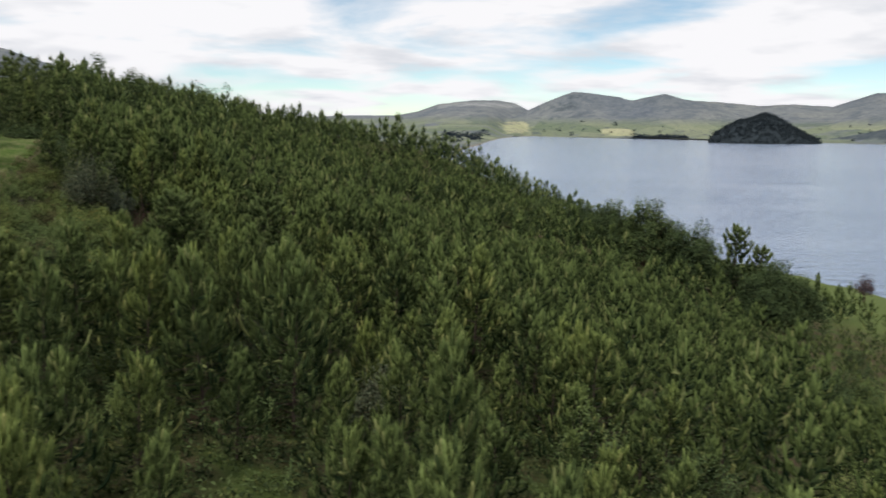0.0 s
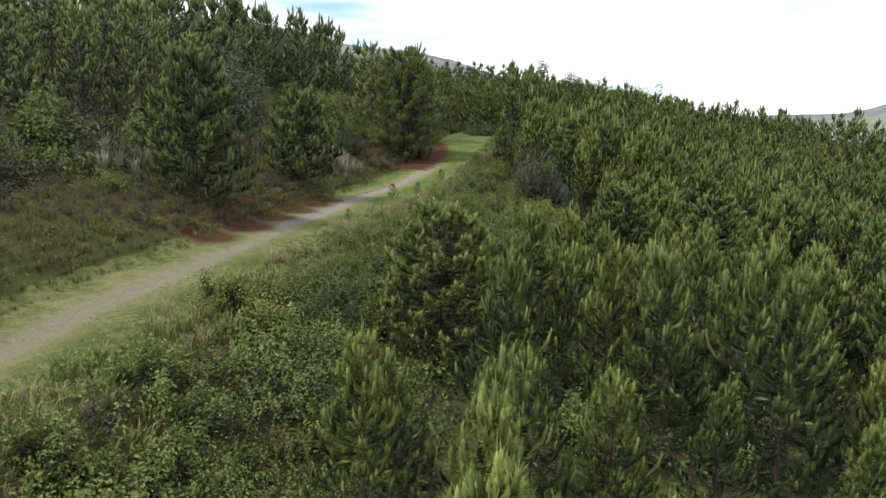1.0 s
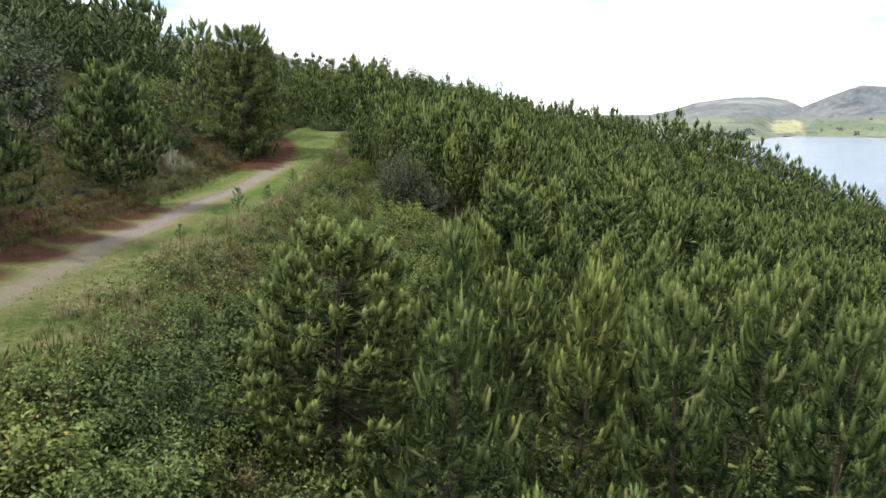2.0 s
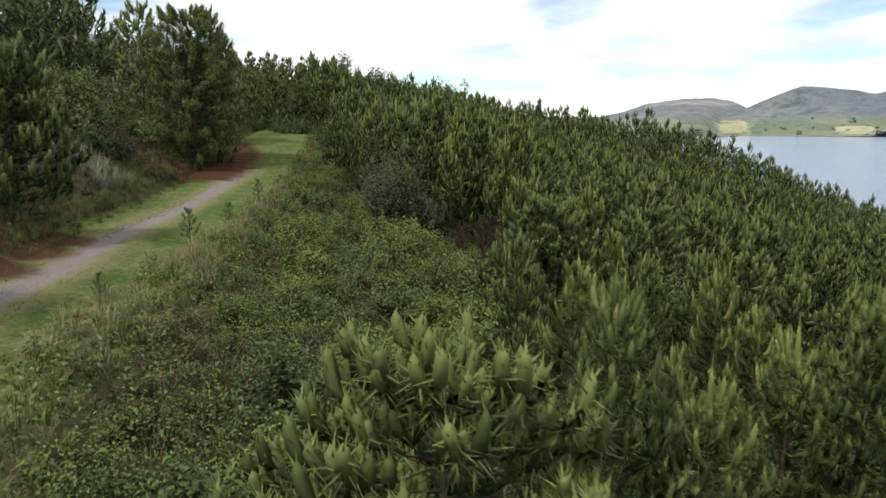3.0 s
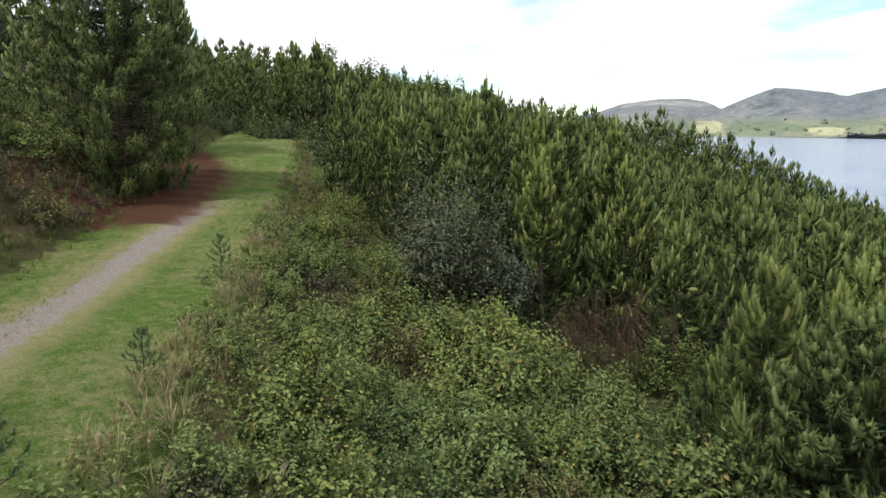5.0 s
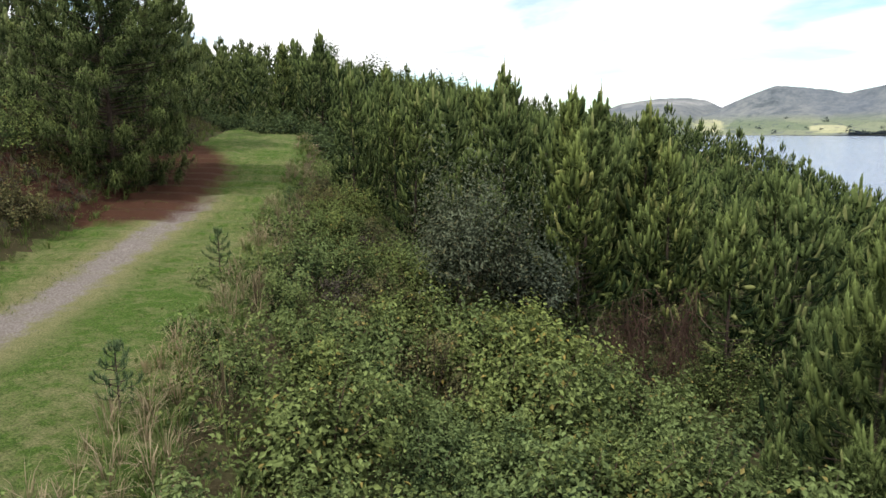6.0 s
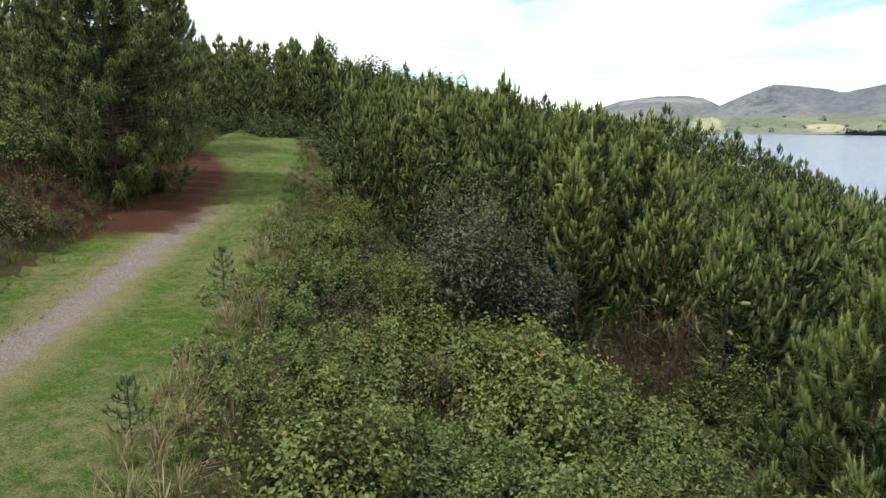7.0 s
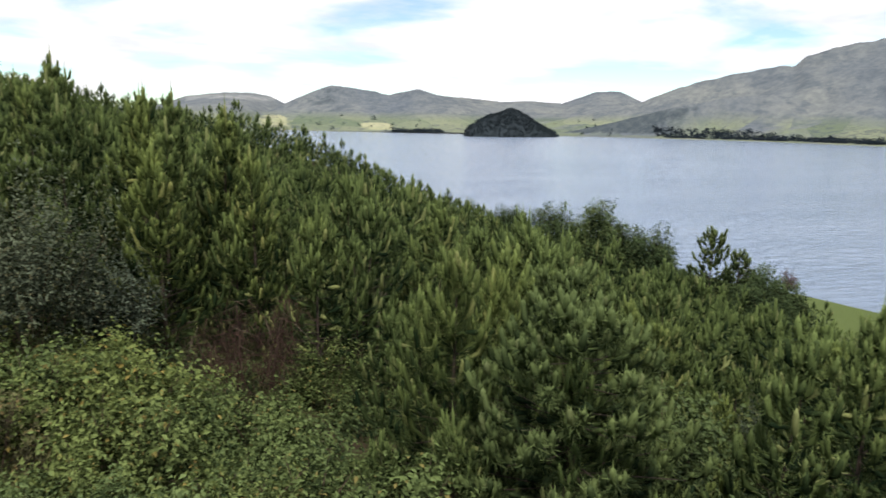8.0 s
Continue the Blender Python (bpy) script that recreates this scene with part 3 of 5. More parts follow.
def pine(rng, H, width, whorl=0.42, arms=5, sides=1, needles=20, nlen=0.19, nwid=0.018, shoot=0.5, fat=0.75, bare=0.06, rise=0.3, core=0.05, spread=0.5, inner=14, leader=1.0, ring=4, sag=0.12, coarse=False, foot=0.72, aged_shade=0.4, ahead=0.3, bent=False, dim=0.5, hug=0.0):
    """One pine: wood (V, F) and its foxtail shoots (V, F, tip). Arms leave the stem in whorls, bow outward and turn up at their ends."""
    bend = rng.normal(0, 0.02 * H, 2)
    stem = lambda h: np.stack([bend[0] * (h / H) ** 2, bend[1] * (h / H) ** 2, h], -1)
    knots = np.linspace(-0.25, H * 0.95, 7)
    P = stem(np.maximum(knots, 0.0)) * [1, 1, 0] + np.stack([0 * knots, 0 * knots, knots], -1)
    r = 0.010 * H * (1 - knots / H * 0.93) + 0.004
    wood = [tube(P[:-1], P[1:], r[:-1], r[1:], 6)]
    env = lambda f: np.minimum(1, foot + 1.4 * f) * np.maximum(1 - f, 0) ** fat + 0.05
    n = max(3, round(H * (0.9 - bare) / whorl))
    f = np.repeat((np.arange(n) + 0.3) / n, arms) + rng.uniform(-0.5, 0.5, n * arms) / n
    f = np.clip(f, 0, 0.97)
    m = len(f)
    az = np.arange(m) * 2 * np.pi / arms + np.repeat(rng.uniform(0, 6.28, n), arms) + rng.uniform(-0.4, 0.4, m)
    out = np.stack([np.cos(az), np.sin(az), 0 * az], -1)
    up = np.array([0, 0, 1.0])
    reach = width * 0.5 * env(f) * rng.uniform(0.72, 1.12, m)
    h = H * (bare + (0.92 - bare) * f)
    p0 = stem(h)
    lift = (rise + 0.35 * f + rng.uniform(-0.15, 0.15, m))[:, None]
    p1 = p0 + out * (reach * 1.0)[:, None] + up * lift * reach[:, None] * 0.12
    p2 = p0 + out * (reach * 1.02)[:, None] + up * (lift * reach[:, None] * 0.5 + shoot * rng.uniform(0.75, 1.3, (m, 1)))
    cut = np.clip(1 - shoot * 1.5 / (reach + shoot * 0.5), 0.12, 0.75)[:, None]
    # leafy outer end of each arm, as a curve of its own
    q = lambda u: (1 - u) ** 2 * p0 + 2 * u * (1 - u) * p1 + u ** 2 * p2
    start = q(cut)
    ctrl = start + (1 - cut) * ((1 - cut) * (p1 - p0) + cut * (p2 - p1))
    C = [(start, ctrl, p2)]
    # lower arms darker: older needles plus painted shade between the trees
    young = [np.clip(aged_shade + (1.02 - aged_shade) * f + rng.normal(0, 0.12, m), 0.05, 1)]
    wood.append(tube(p0, start, 0.005 + 0.008 * reach, np.full(m, 0.006), 3))
    for k in range(sides):
        u = rng.uniform(0.3, 0.92, (m, 1))
        b0 = q(u)
        turn = rng.choice([-1, 1], m) * rng.uniform(0.5, 1.1, m)
        way = np.stack([np.cos(az + turn), np.sin(az + turn), 0 * az], -1)
        ln = shoot * rng.uniform(0.55, 1.0, (m, 1))
        C.append((b0, b0 + way * ln * 0.38 + up * ln * 0.05, b0 + way * ln * 0.42 + up * ln * rng.uniform(0.75, 1.15, (m, 1))))
        # side shoots darker near the stem and low down, crown shade by colour
        young.append(np.clip((aged_shade - 0.3) + 0.35 * u[:, 0] + (0.9 - aged_shade) * f + rng.normal(0, 0.14, m), 0.03, 1))
    # older inner shoots, coloured dark to paint the shade within the crown
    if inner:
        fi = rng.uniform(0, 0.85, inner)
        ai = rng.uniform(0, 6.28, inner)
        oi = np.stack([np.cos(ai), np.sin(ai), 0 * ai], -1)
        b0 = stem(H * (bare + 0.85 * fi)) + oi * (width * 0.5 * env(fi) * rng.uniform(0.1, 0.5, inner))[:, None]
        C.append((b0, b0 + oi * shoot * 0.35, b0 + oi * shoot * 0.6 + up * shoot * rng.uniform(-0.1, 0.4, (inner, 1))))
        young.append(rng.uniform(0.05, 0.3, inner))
    # the leader and the shoots round it
    a = np.arange(ring + 1) * 6.283 / max(ring, 1) + rng.uniform(0, 6)
    o = np.stack([np.cos(a), np.sin(a), 0 * a], -1) * np.r_[0.0, np.full(ring, 1.0)][:, None]
    b0 = np.repeat(stem(np.array([H * 0.88])), ring + 1, 0)
    tall = np.r_[shoot * 1.25 * leader, shoot * rng.uniform(0.6, 1.0, ring)][:, None]
    C.append((b0, b0 + o * 0.17 * shoot / 0.5 + up * tall * 0.25, b0 + o * 0.19 * shoot / 0.5 + up * tall))
    young.append(np.ones(ring + 1))
    c = tuple(np.concatenate([x[k] for x in C]) for k in range(3))
    young = np.concatenate(young)
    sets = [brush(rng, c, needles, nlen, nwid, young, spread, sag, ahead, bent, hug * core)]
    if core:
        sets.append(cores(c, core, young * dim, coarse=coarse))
    # pale candles on the leader and the top ring
    k = len(young) - 1 - ring
    cr = c[2][k:] - up * 0.05
    cl = shoot * np.r_[0.3 * leader, rng.uniform(0.1, 0.25, ring)][:, None]
    cv, cf = tube(cr, cr + (unit(c[2][k:] - c[1][k:]) * 0.5 + up) * cl, np.full(len(cr), nwid * 0.3 + 0.006), np.full(len(cr), nwid * 0.1 + 0.002), 3)
    pale = cf[3:]
    sets.append((cv, np.concatenate([pale[:, [0, 1, 2]], pale[:, [0, 2, 3]]]), np.full(len(cv), 1.35)))
    base = np.cumsum([0] + [len(v) for v, _ in wood])
    W = np.concatenate([v for v, _ in wood]), np.concatenate([g + k for (_, g), k in zip(wood, base)])
    return W, join(sets), (cv[:6], cf[:3])


def leafage(rng, size, twigs, per, leaf, up=0.5, hollow=0.35, flat=1.0, ragged=1.0, lobes=0, lift=0.0):
    """A bush: arching twigs that carry leaves; size is (radius, height). With lobes the crown swells into so many cushions, the lowest of them lifted off the ground.
    Gives twig sticks and leaf diamonds."""
    R, H = size
    box = np.array([R, R, H])
    az = rng.uniform(0, 2 * np.pi, twigs)
    el = np.arcsin(rng.uniform(0.02, 1, twigs) ** 0.8)
    lump = 0.8 + 0.2 * np.sin(3 * az + 1.0) * np.cos(2.5 * el) + rng.uniform(-0.14, 0.16, twigs) * ragged
    end = np.stack([np.cos(az) * np.cos(el), np.sin(az) * np.cos(el), np.sin(el)], -1) * box * lump[:, None]
    base = np.stack([np.cos(az) * R * 0.16, np.sin(az) * R * 0.16, np.zeros(twigs) - 0.1], -1)
    if lobes:
        k = np.arange(lobes) + 0.5
        le = np.arcsin(np.clip(k / lobes, 0.08, 0.97))
        la = k * 2.4 + rng.uniform(-0.35, 0.35, lobes)
        heart = np.stack([np.cos(la) * np.cos(le), np.sin(la) * np.cos(le), np.sin(le)], -1) * rng.uniform(0.48, 0.74, (lobes, 1))
        heart[:, 2] = np.maximum(heart[:, 2], lift)
        pick = rng.integers(0, lobes, twigs)
        fan = unit(rng.normal(0, 1, (twigs, 3)) + unit(heart[pick]) * 0.8 + [0, 0, 0.5])
        end = (heart[pick] + fan * (rng.uniform(0.24, 0.40, lobes)[pick] * (1 + 0.22 * ragged * rng.normal(0, 1, twigs)))[:, None]) * box
        end[:, 2] = np.maximum(end[:, 2], 0.05 * H)
        base = heart[pick] * box * [0.25, 0.25, 0.1] - [0, 0, 0.1]
        az, el = np.arctan2(end[:, 1], end[:, 0]), np.arcsin(np.clip(unit(end)[:, 2], -1, 1))
    mid = base * 0.4 + end * 0.6 + np.stack([0 * az, 0 * az, 0.18 * H * np.cos(el)], -1)
    u = np.linspace(hollow, 1.03, per)[None, :, None] + rng.uniform(-0.03, 0.03, (twigs, per, 1))
    pos = (1 - u) ** 2 * base[:, None] + 2 * u * (1 - u) * mid[:, None] + u ** 2 * end[:, None]
    pos = pos + np.clip(rng.normal(0, leaf * 0.75, pos.shape), -leaf * 1.2, leaf * 1.2)
    pos[..., 2] = np.maximum(pos[..., 2], 0.02)
    n = twigs * per
    c = pos.reshape(-1, 3)
    out = unit(c * [1, 1, 0.6] + [0, 0, 0.05])
    nrm = unit(out * 0.6 + [0, 0, up] + rng.normal(0, 0.55, (n, 3)))
    hang = out * 0.6 - [0, 0, 0.35] + rng.normal(0, 0.7, (n, 3))
    sd = unit(np.cross(nrm, hang))
    ax = np.cross(sd, nrm)
    ln = leaf * rng.uniform(0.65, 1.25, (n, 1))
    tipdrop = nrm * ln * 0.18 * flat
    V = np.stack([c - ax * ln * 0.5, c + sd * ln * 0.30 + nrm * ln * 0.10, c + ax * ln * 0.55 - tipdrop, c - sd * ln * 0.30 + nrm * ln * 0.10], 1).reshape(-1, 3)
    F = np.arange(len(V)).reshape(-1, 4)
    F = np.concatenate([F[:, [0, 1, 2]], F[:, [0, 2, 3]]])
    # inner and low leaves coloured darker, painting the shade inside the bush
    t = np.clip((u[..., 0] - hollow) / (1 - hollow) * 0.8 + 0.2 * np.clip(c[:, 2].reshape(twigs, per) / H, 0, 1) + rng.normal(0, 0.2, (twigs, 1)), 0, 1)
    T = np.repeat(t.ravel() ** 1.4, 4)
    keep = np.arange(0, twigs, max(1, twigs // 16))
    S = tube(np.concatenate([base[keep], mid[keep]]), np.concatenate([mid[keep], end[keep]]),
             np.full(2 * len(keep), leaf * 0.13), np.r_[np.full(len(keep), leaf * 0.09), np.full(len(keep), leaf * 0.03)], 3)
    return S, (V, F, T)


def pine_thing(name, seed, mat, **kw):
    rng = np.random.default_rng(seed)
    (wv, wf), (nv, nf, nt), (sv, sf) = pine(rng, **kw)
    top = new(name)
    top.empty_display_size = 0.3
    ob_of("trunk", wv, wf, M_BARK, top, smooth=True)
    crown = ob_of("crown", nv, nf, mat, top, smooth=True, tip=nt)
    tagged(ob_of("leading_shoot", sv, sf, mat, crown, smooth=True, tip=np.full(len(sv), 1.35)), "pale upright leading shoot")
    return top


def bush_thing(name, seed, mat, size, twigs, per, leaf, trunk=0.0, **kw):
    rng = np.random.default_rng(seed)
    (sv, sf), (lv, lf, lt) = leafage(rng, size, twigs, per, leaf, **kw)
    top = new(name)
    top.empty_display_size = 0.3
    if trunk:
        sv, lv = sv + [0, 0, trunk], lv + [0, 0, trunk]
        tv, tf = tube(np.array([[0, 0, -0.3], [0, 0, trunk * 0.5]]), np.array([[0, 0, trunk * 0.5], [0.05, 0.03, trunk + size[1] * 0.35]]),
                      np.array([0.05, 0.04]) * size[1], np.array([0.04, 0.015]) * size[1], 7)
        sf = np.concatenate([sf[:, [0, 1, 2, 2]], tf + len(sv)]) if sf.shape[1] == 3 else np.concatenate([sf, tf + len(sv)])
        sv = np.concatenate([sv, tv])
    ob_of("stem", sv, sf, M_TWIG, top)
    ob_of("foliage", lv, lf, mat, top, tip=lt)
    return top


def spread_points(rng, x0, x1, y0, y1, gap, ok):
    """Jittered rows of places with ok(x, y, s)."""
    gx, gy = np.arange(x0, x1, gap), np.arange(y0, y1, gap)
    X, Y = np.meshgrid(gx, gy)
    X = (X + (np.arange(len(gy)) % 2)[:, None] * gap * 0.5).ravel() + rng.uniform(-0.33, 0.33, X.size) * gap
    Y = Y.ravel() + rng.uniform(-0.33, 0.33, X.size) * gap
    s, _ = along(X, Y)
    k = ok(X, Y, s)
    return X[k], Y[k], s[k]


def strew(name, variants, mats, X, Y, size, rng, label, category, sink=0.0, z=None):
    """Many plants past counting, joined into one object."""
    Z = (land(X, Y) if z is None else z) - sink
    pick = rng.integers(0, len(variants), len(X))
    allV, allT, allF, base = [], [], [], 0
    for v, (V, F, T) in enumerate(variants):
        w = np.where(pick == v)[0]
        if not len(w):
            continue
        a = rng.uniform(0, 2 * np.pi, len(w))
        c, s = np.cos(a)[:, None] * size[w, None], np.sin(a)[:, None] * size[w, None]
        P = np.stack([c * V[:, 0] - s * V[:, 1] + X[w, None], s * V[:, 0] + c * V[:, 1] + Y[w, None], size[w, None] * V[:, 2] + Z[w, None]], -1)
        allV.append(P.reshape(-1, 3))
        allF.append((F[None] + (np.arange(len(w)) * len(V))[:, None, None]).reshape(-1, F.shape[1]) + base)
        allT.append(np.tile(T, len(w)))
        base += len(w) * len(V)
    ob = ob_of(name, np.concatenate(allV), np.concatenate(allF), mats, tip=np.concatenate(allT))
    return tagged(ob, label, category, kind="stuff")


def settle_at(ob, x, y, turn=0.0, size=1.0, sink=0.03, lean=(0, 0)):
    ob.scale = (size, size, size)
    ob.matrix_basis = pose(x, y, float(land(np.array([x]), np.array([y]))[0]) - sink, lean[0], lean[1], turn) @ Matrix.Diagonal((size, size, size, 1))
    return ob


def scatter_things(protos, X, Y, rng, sizes, sink=0.05, extra=()):
    """Copies of the prototypes at the places; the prototypes themselves take the first ones."""
    Z = land(X, Y)
    used = {}
    for i, (x, y, z) in enumerate(zip(X, Y, Z)):
        k = int(rng.integers(0, len(protos)))
        m = pose(x, y, z - sink, rng.uniform(-4, 4), rng.uniform(-4, 4), rng.uniform(0, 360))
        g = float(sizes[i])
        p = protos[k]
        if k not in used:
            used[k] = True
            ob = p
            ob.matrix_basis = m
        else:
            p_scale, p.scale = tuple(p.scale), (1, 1, 1)
            ob = copy_thing(p, m)
            p.scale = p_scale
        ob.scale = (g * float(rng.uniform(0.92, 1.08)), g * float(rng.uniform(0.92, 1.08)), g)


def clear_of(X, Y, spots):
    k = np.ones(len(X), bool)
    for x, y, r in spots:
        k &= np.hypot(X - x, Y - y) > r
    return k


RNG = np.random.default_rng(11)
# open spots that plants keep out of: x, y, reach
OPEN = [(-18.6, 35.6, 1.8), (-15.0, 35.8, 1.8), (-15.3, 33.6, 1.9), (-14.2, 33.2, 1.5), (-10.2, 14.0, 2.1), (-28.6, 38.4, 2.6), (-27.6, 36.8, 1.6), (-16.8, 33.6, 1.2), (31.0, 48.5, 1.6)]


def pine_from(y):
    """How far right of the path the young pines begin."""
    return np.interp(y, [0, 6, 10, 14, 18, 24, 31, 34, 36.5, 38.5, 60], [5.5, 5.0, 5.0, 4.5, 6.5, 8.5, 8.5, 7.5, 6.0, 3.2, 3.0])


def grown(x, y, s):
    """How tall the young pines stand, against three metres: taller up by the path's bend."""
    base = np.interp(y, [8, 18, 24, 30, 37, 62, 95, 140], [0.9, 1.02, 1.1, 1.1, 1.1, 1.12, 1.1, 1.1])
    return base + 0.34 * np.clip((17 - s) / 5, 0, 1) * np.clip((y - 32) / 4, 0, 1) * np.clip((70 - y) / 12, 0, 1)


# young pines on the slope, the nearest ones each a thing
near_kw = dict(whorl=0.35, arms=7, sides=2, needles=22, nlen=0.12, nwid=0.015, shoot=0.36, core=0.042, spread=0.55, sag=0.25, rise=0.3, inner=40, aged_shade=0.2, foot=0.85, leader=1.25, ahead=0.15, dim=0.7, hug=0.8)
protos = [pine_thing("young_pine", 100 + i, M_YOUNG, H=h, width=w, fat=q, **near_kw)
          for i, (h, w, q) in enumerate([(3.2, 2.2, 1.15), (2.6, 2.1, 1.0), (3.8, 2.3, 1.25), (3.0, 2.4, 1.05), (3.5, 2.0, 1.25), (2.4, 2.1, 0.9)])]
for p, w in zip(protos, ("young green pine with upright bottle-brush shoots on the slope", "low broad young pine with curved-up shoots on the slope",
                         "tall pointed young pine with bushy shoots on the slope", "wide young pine with long soft needles on the slope",
                         "slim young pine with a pale leader on the slope", "small bushy young pine on the slope")):
    tagged(p, w, "tree", "young pines on the slope")


def crown_room(x, y):
    """Greatest size of a young pine at each place, from how high the plantation's canopy stands."""
    top = np.interp(y, [0, 32, 38, 60, 90], [28.3, 28.6, 30.2, 31.6, 60]) - 0.42 * np.clip(x + 14.8, 0, 4) * np.clip((y - 33) / 4, 0, 1) * np.clip((56 - y) / 8, 0, 1)
    top = top - 0.8 * np.exp(-((x + 10) ** 2 + (y - 27.5) ** 2) / 30)
    return np.maximum(0.35, (top - land(x, y)) / 4.0)


fine_kw = dict(near_kw, aged_shade=0.2, needles=60, nwid=0.0075, nlen=0.135, core=0.038)
fine = [pine_thing("young_pine", 140 + i, M_YOUNG, H=h, width=w, fat=q, **fine_kw) for i, (h, w, q) in enumerate([(3.2, 2.3, 1.1), (2.7, 2.2, 1.0), (3.6, 2.2, 1.2)])]
for p in fine:
    tagged(p, "young pine with soft hanging needles and pale leaders on the slope", "tree", "young pines on the slope")


def gap_free(x, y, keep):
    """Thins the plantation, more in some patches than in others."""
    return RNG.uniform(0, 1, len(x)) < keep - 0.55 * np.clip(lumps(x + 3, y - 2, 2.1) - 0.2, 0, 1)


X, Y, S = spread_points(RNG, -24, 46, -4, 50, 1.88, lambda x, y, s: (s > pine_from(y)) & (shore_x(y) - x > 24))
k = clear_of(X, Y, OPEN + [(-10.6, 10.2, 1.9)]) & gap_free(X, Y, 0.96)
X, Y, S = X[k], Y[k], S[k]
first = np.where((Y < 46) & (Y > 1) & (S < 24))[0]
order = first[np.argsort(S[first] + 0.35 * np.abs(Y[first] - 18))][:300]
rest = np.setdiff1d(np.arange(len(X)), order)
G = np.minimum(grown(X, Y, S) * (1 + 0.2 * lumps(X, Y, 2.6)), crown_room(X, Y) * 0.92)
tall = np.minimum(G[order] * RNG.uniform(0.55, 1.35, len(order)), crown_room(X[order], Y[order]))
# the stretch of slope along the middle of the thicket and just below it
beside = (np.abs(X[order] - 1.6 + 0.68 * Y[order]) < 8.0) & (Y[order] < 37)
for kinds, w in ((fine, beside), (protos, ~beside)):
    scatter_things(kinds, X[order][w], Y[order][w], RNG, tall[w])


# the stand where the thicket ends: x, y, size, which of the three
for n, (x, y, g, v) in enumerate([(-12.6, 31.0, 1.08, 2), (-11.5, 29.5, 0.95, 0), (-13.8, 30.3, 0.5, 1), (-11.2, 32.5, 1.05, 2), (-10.0, 30.8, 1.0, 0), (-12.4, 33.0, 1.1, 1), (-13.4, 28.2, 0.4, 1)]):
    settle_at(copy_thing(fine[v], Matrix()), x, y, n * 67, g)


def lod_pine(seed, H, width, **kw):
    return pine(np.random.default_rng(seed), H, width, **kw)[1]


mid_young = [lod_pine(200 + i, h, w, fat=q, whorl=0.46, arms=5, sides=1, needles=8, nlen=0.14, nwid=0.026, shoot=0.42, core=0.054, spread=0.55, sag=0.2, rise=0.35, aged_shade=0.22, inner=8, ring=3, leader=1.3, ahead=0.2, dim=0.75, hug=0.8)
             for i, (h, w, q) in enumerate(((3.2, 2.2, 1.1), (2.7, 2.3, 0.95), (3.7, 2.2, 1.2), (3.0, 2.4, 1.0), (2.4, 2.2, 0.9)))]
far_young = [lod_pine(220 + i, h, w, fat=0.75, whorl=0.8, arms=4, sides=0, needles=4, nlen=0.34, nwid=0.085, shoot=0.66, core=0.09, spread=0.5, sag=0.25, rise=0.4, inner=3, ring=2, leader=1.2, ahead=0.6, coarse=True)
             for i, (h, w) in enumerate(((3.1, 2.4), (2.6, 2.5), (3.6, 2.3), (2.9, 2.7)))]
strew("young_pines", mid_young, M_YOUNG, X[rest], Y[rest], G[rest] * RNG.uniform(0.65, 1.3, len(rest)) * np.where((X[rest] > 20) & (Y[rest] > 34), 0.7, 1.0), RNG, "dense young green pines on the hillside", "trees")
X, Y, S = spread_points(RNG, -45, 28, 50, 64, 1.9, lambda x, y, s: (s > 3.0))
k = gap_free(X, Y, 0.95)
X, Y, S = X[k], Y[k], S[k]
strew("young_pines", mid_young, M_YOUNG, X, Y, np.minimum(grown(X, Y, S) * RNG.uniform(0.65, 1.2, len(X)), crown_room(X, Y)), RNG, "dense young green pines across the hillside", "trees")
X, Y, S = spread_points(RNG, 22, 75, -4, 64, 2.1, lambda x, y, s: (shore_x(y) - x > 40) & (x > 46) & (y < 50))
strew("young_pines", far_young, M_YOUNG, X, Y, RNG.uniform(0.65, 1.2, len(X)) * np.where((X > 24) & (Y > 36), 0.6, 1.0), RNG, "dense young green pines lower on the slope", "trees")
X, Y, S = spread_points(RNG, -75, 70, 64, 142, 2.25, lambda x, y, s: (s > 2) & (shore_x(y) - x > 38) & (land(x, y) > 0.5) & ((x < 32) | (y > 86)))
k = gap_free(X, Y, 0.95)
X, Y, S = X[k], Y[k], S[k]
lower = spread_points(RNG, 28, 60, 30, 78, 1.9, lambda x, y, s: (shore_x(y) - x > 42) & ((y > 50) | (x > 46)))
X, Y, S = (np.concatenate([a, b]) for a, b in zip((X, Y, S), lower))
strew("young_pines", far_young, M_YOUNG, X, Y, grown(X, Y, S) * RNG.uniform(0.7, 1.25, len(X)) * np.where((X > 28) & (Y < 78), 0.45, 1.0), RNG, "distant young pines over the ridge", "trees")

# low leafy growth under the young pines
under = [leafage(np.random.default_rng(240 + i), (0.85, h), 34, 7, 0.085, hollow=0.2)[1] for i, h in enumerate((0.5, 0.7, 0.6))]
X, Y, S = spread_points(RNG, -24, 24, -3, 46, 0.98, lambda x, y, s: (s > pine_from(y)) & (s < 28))
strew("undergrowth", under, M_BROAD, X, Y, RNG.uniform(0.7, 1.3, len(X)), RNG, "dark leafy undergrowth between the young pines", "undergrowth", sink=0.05)

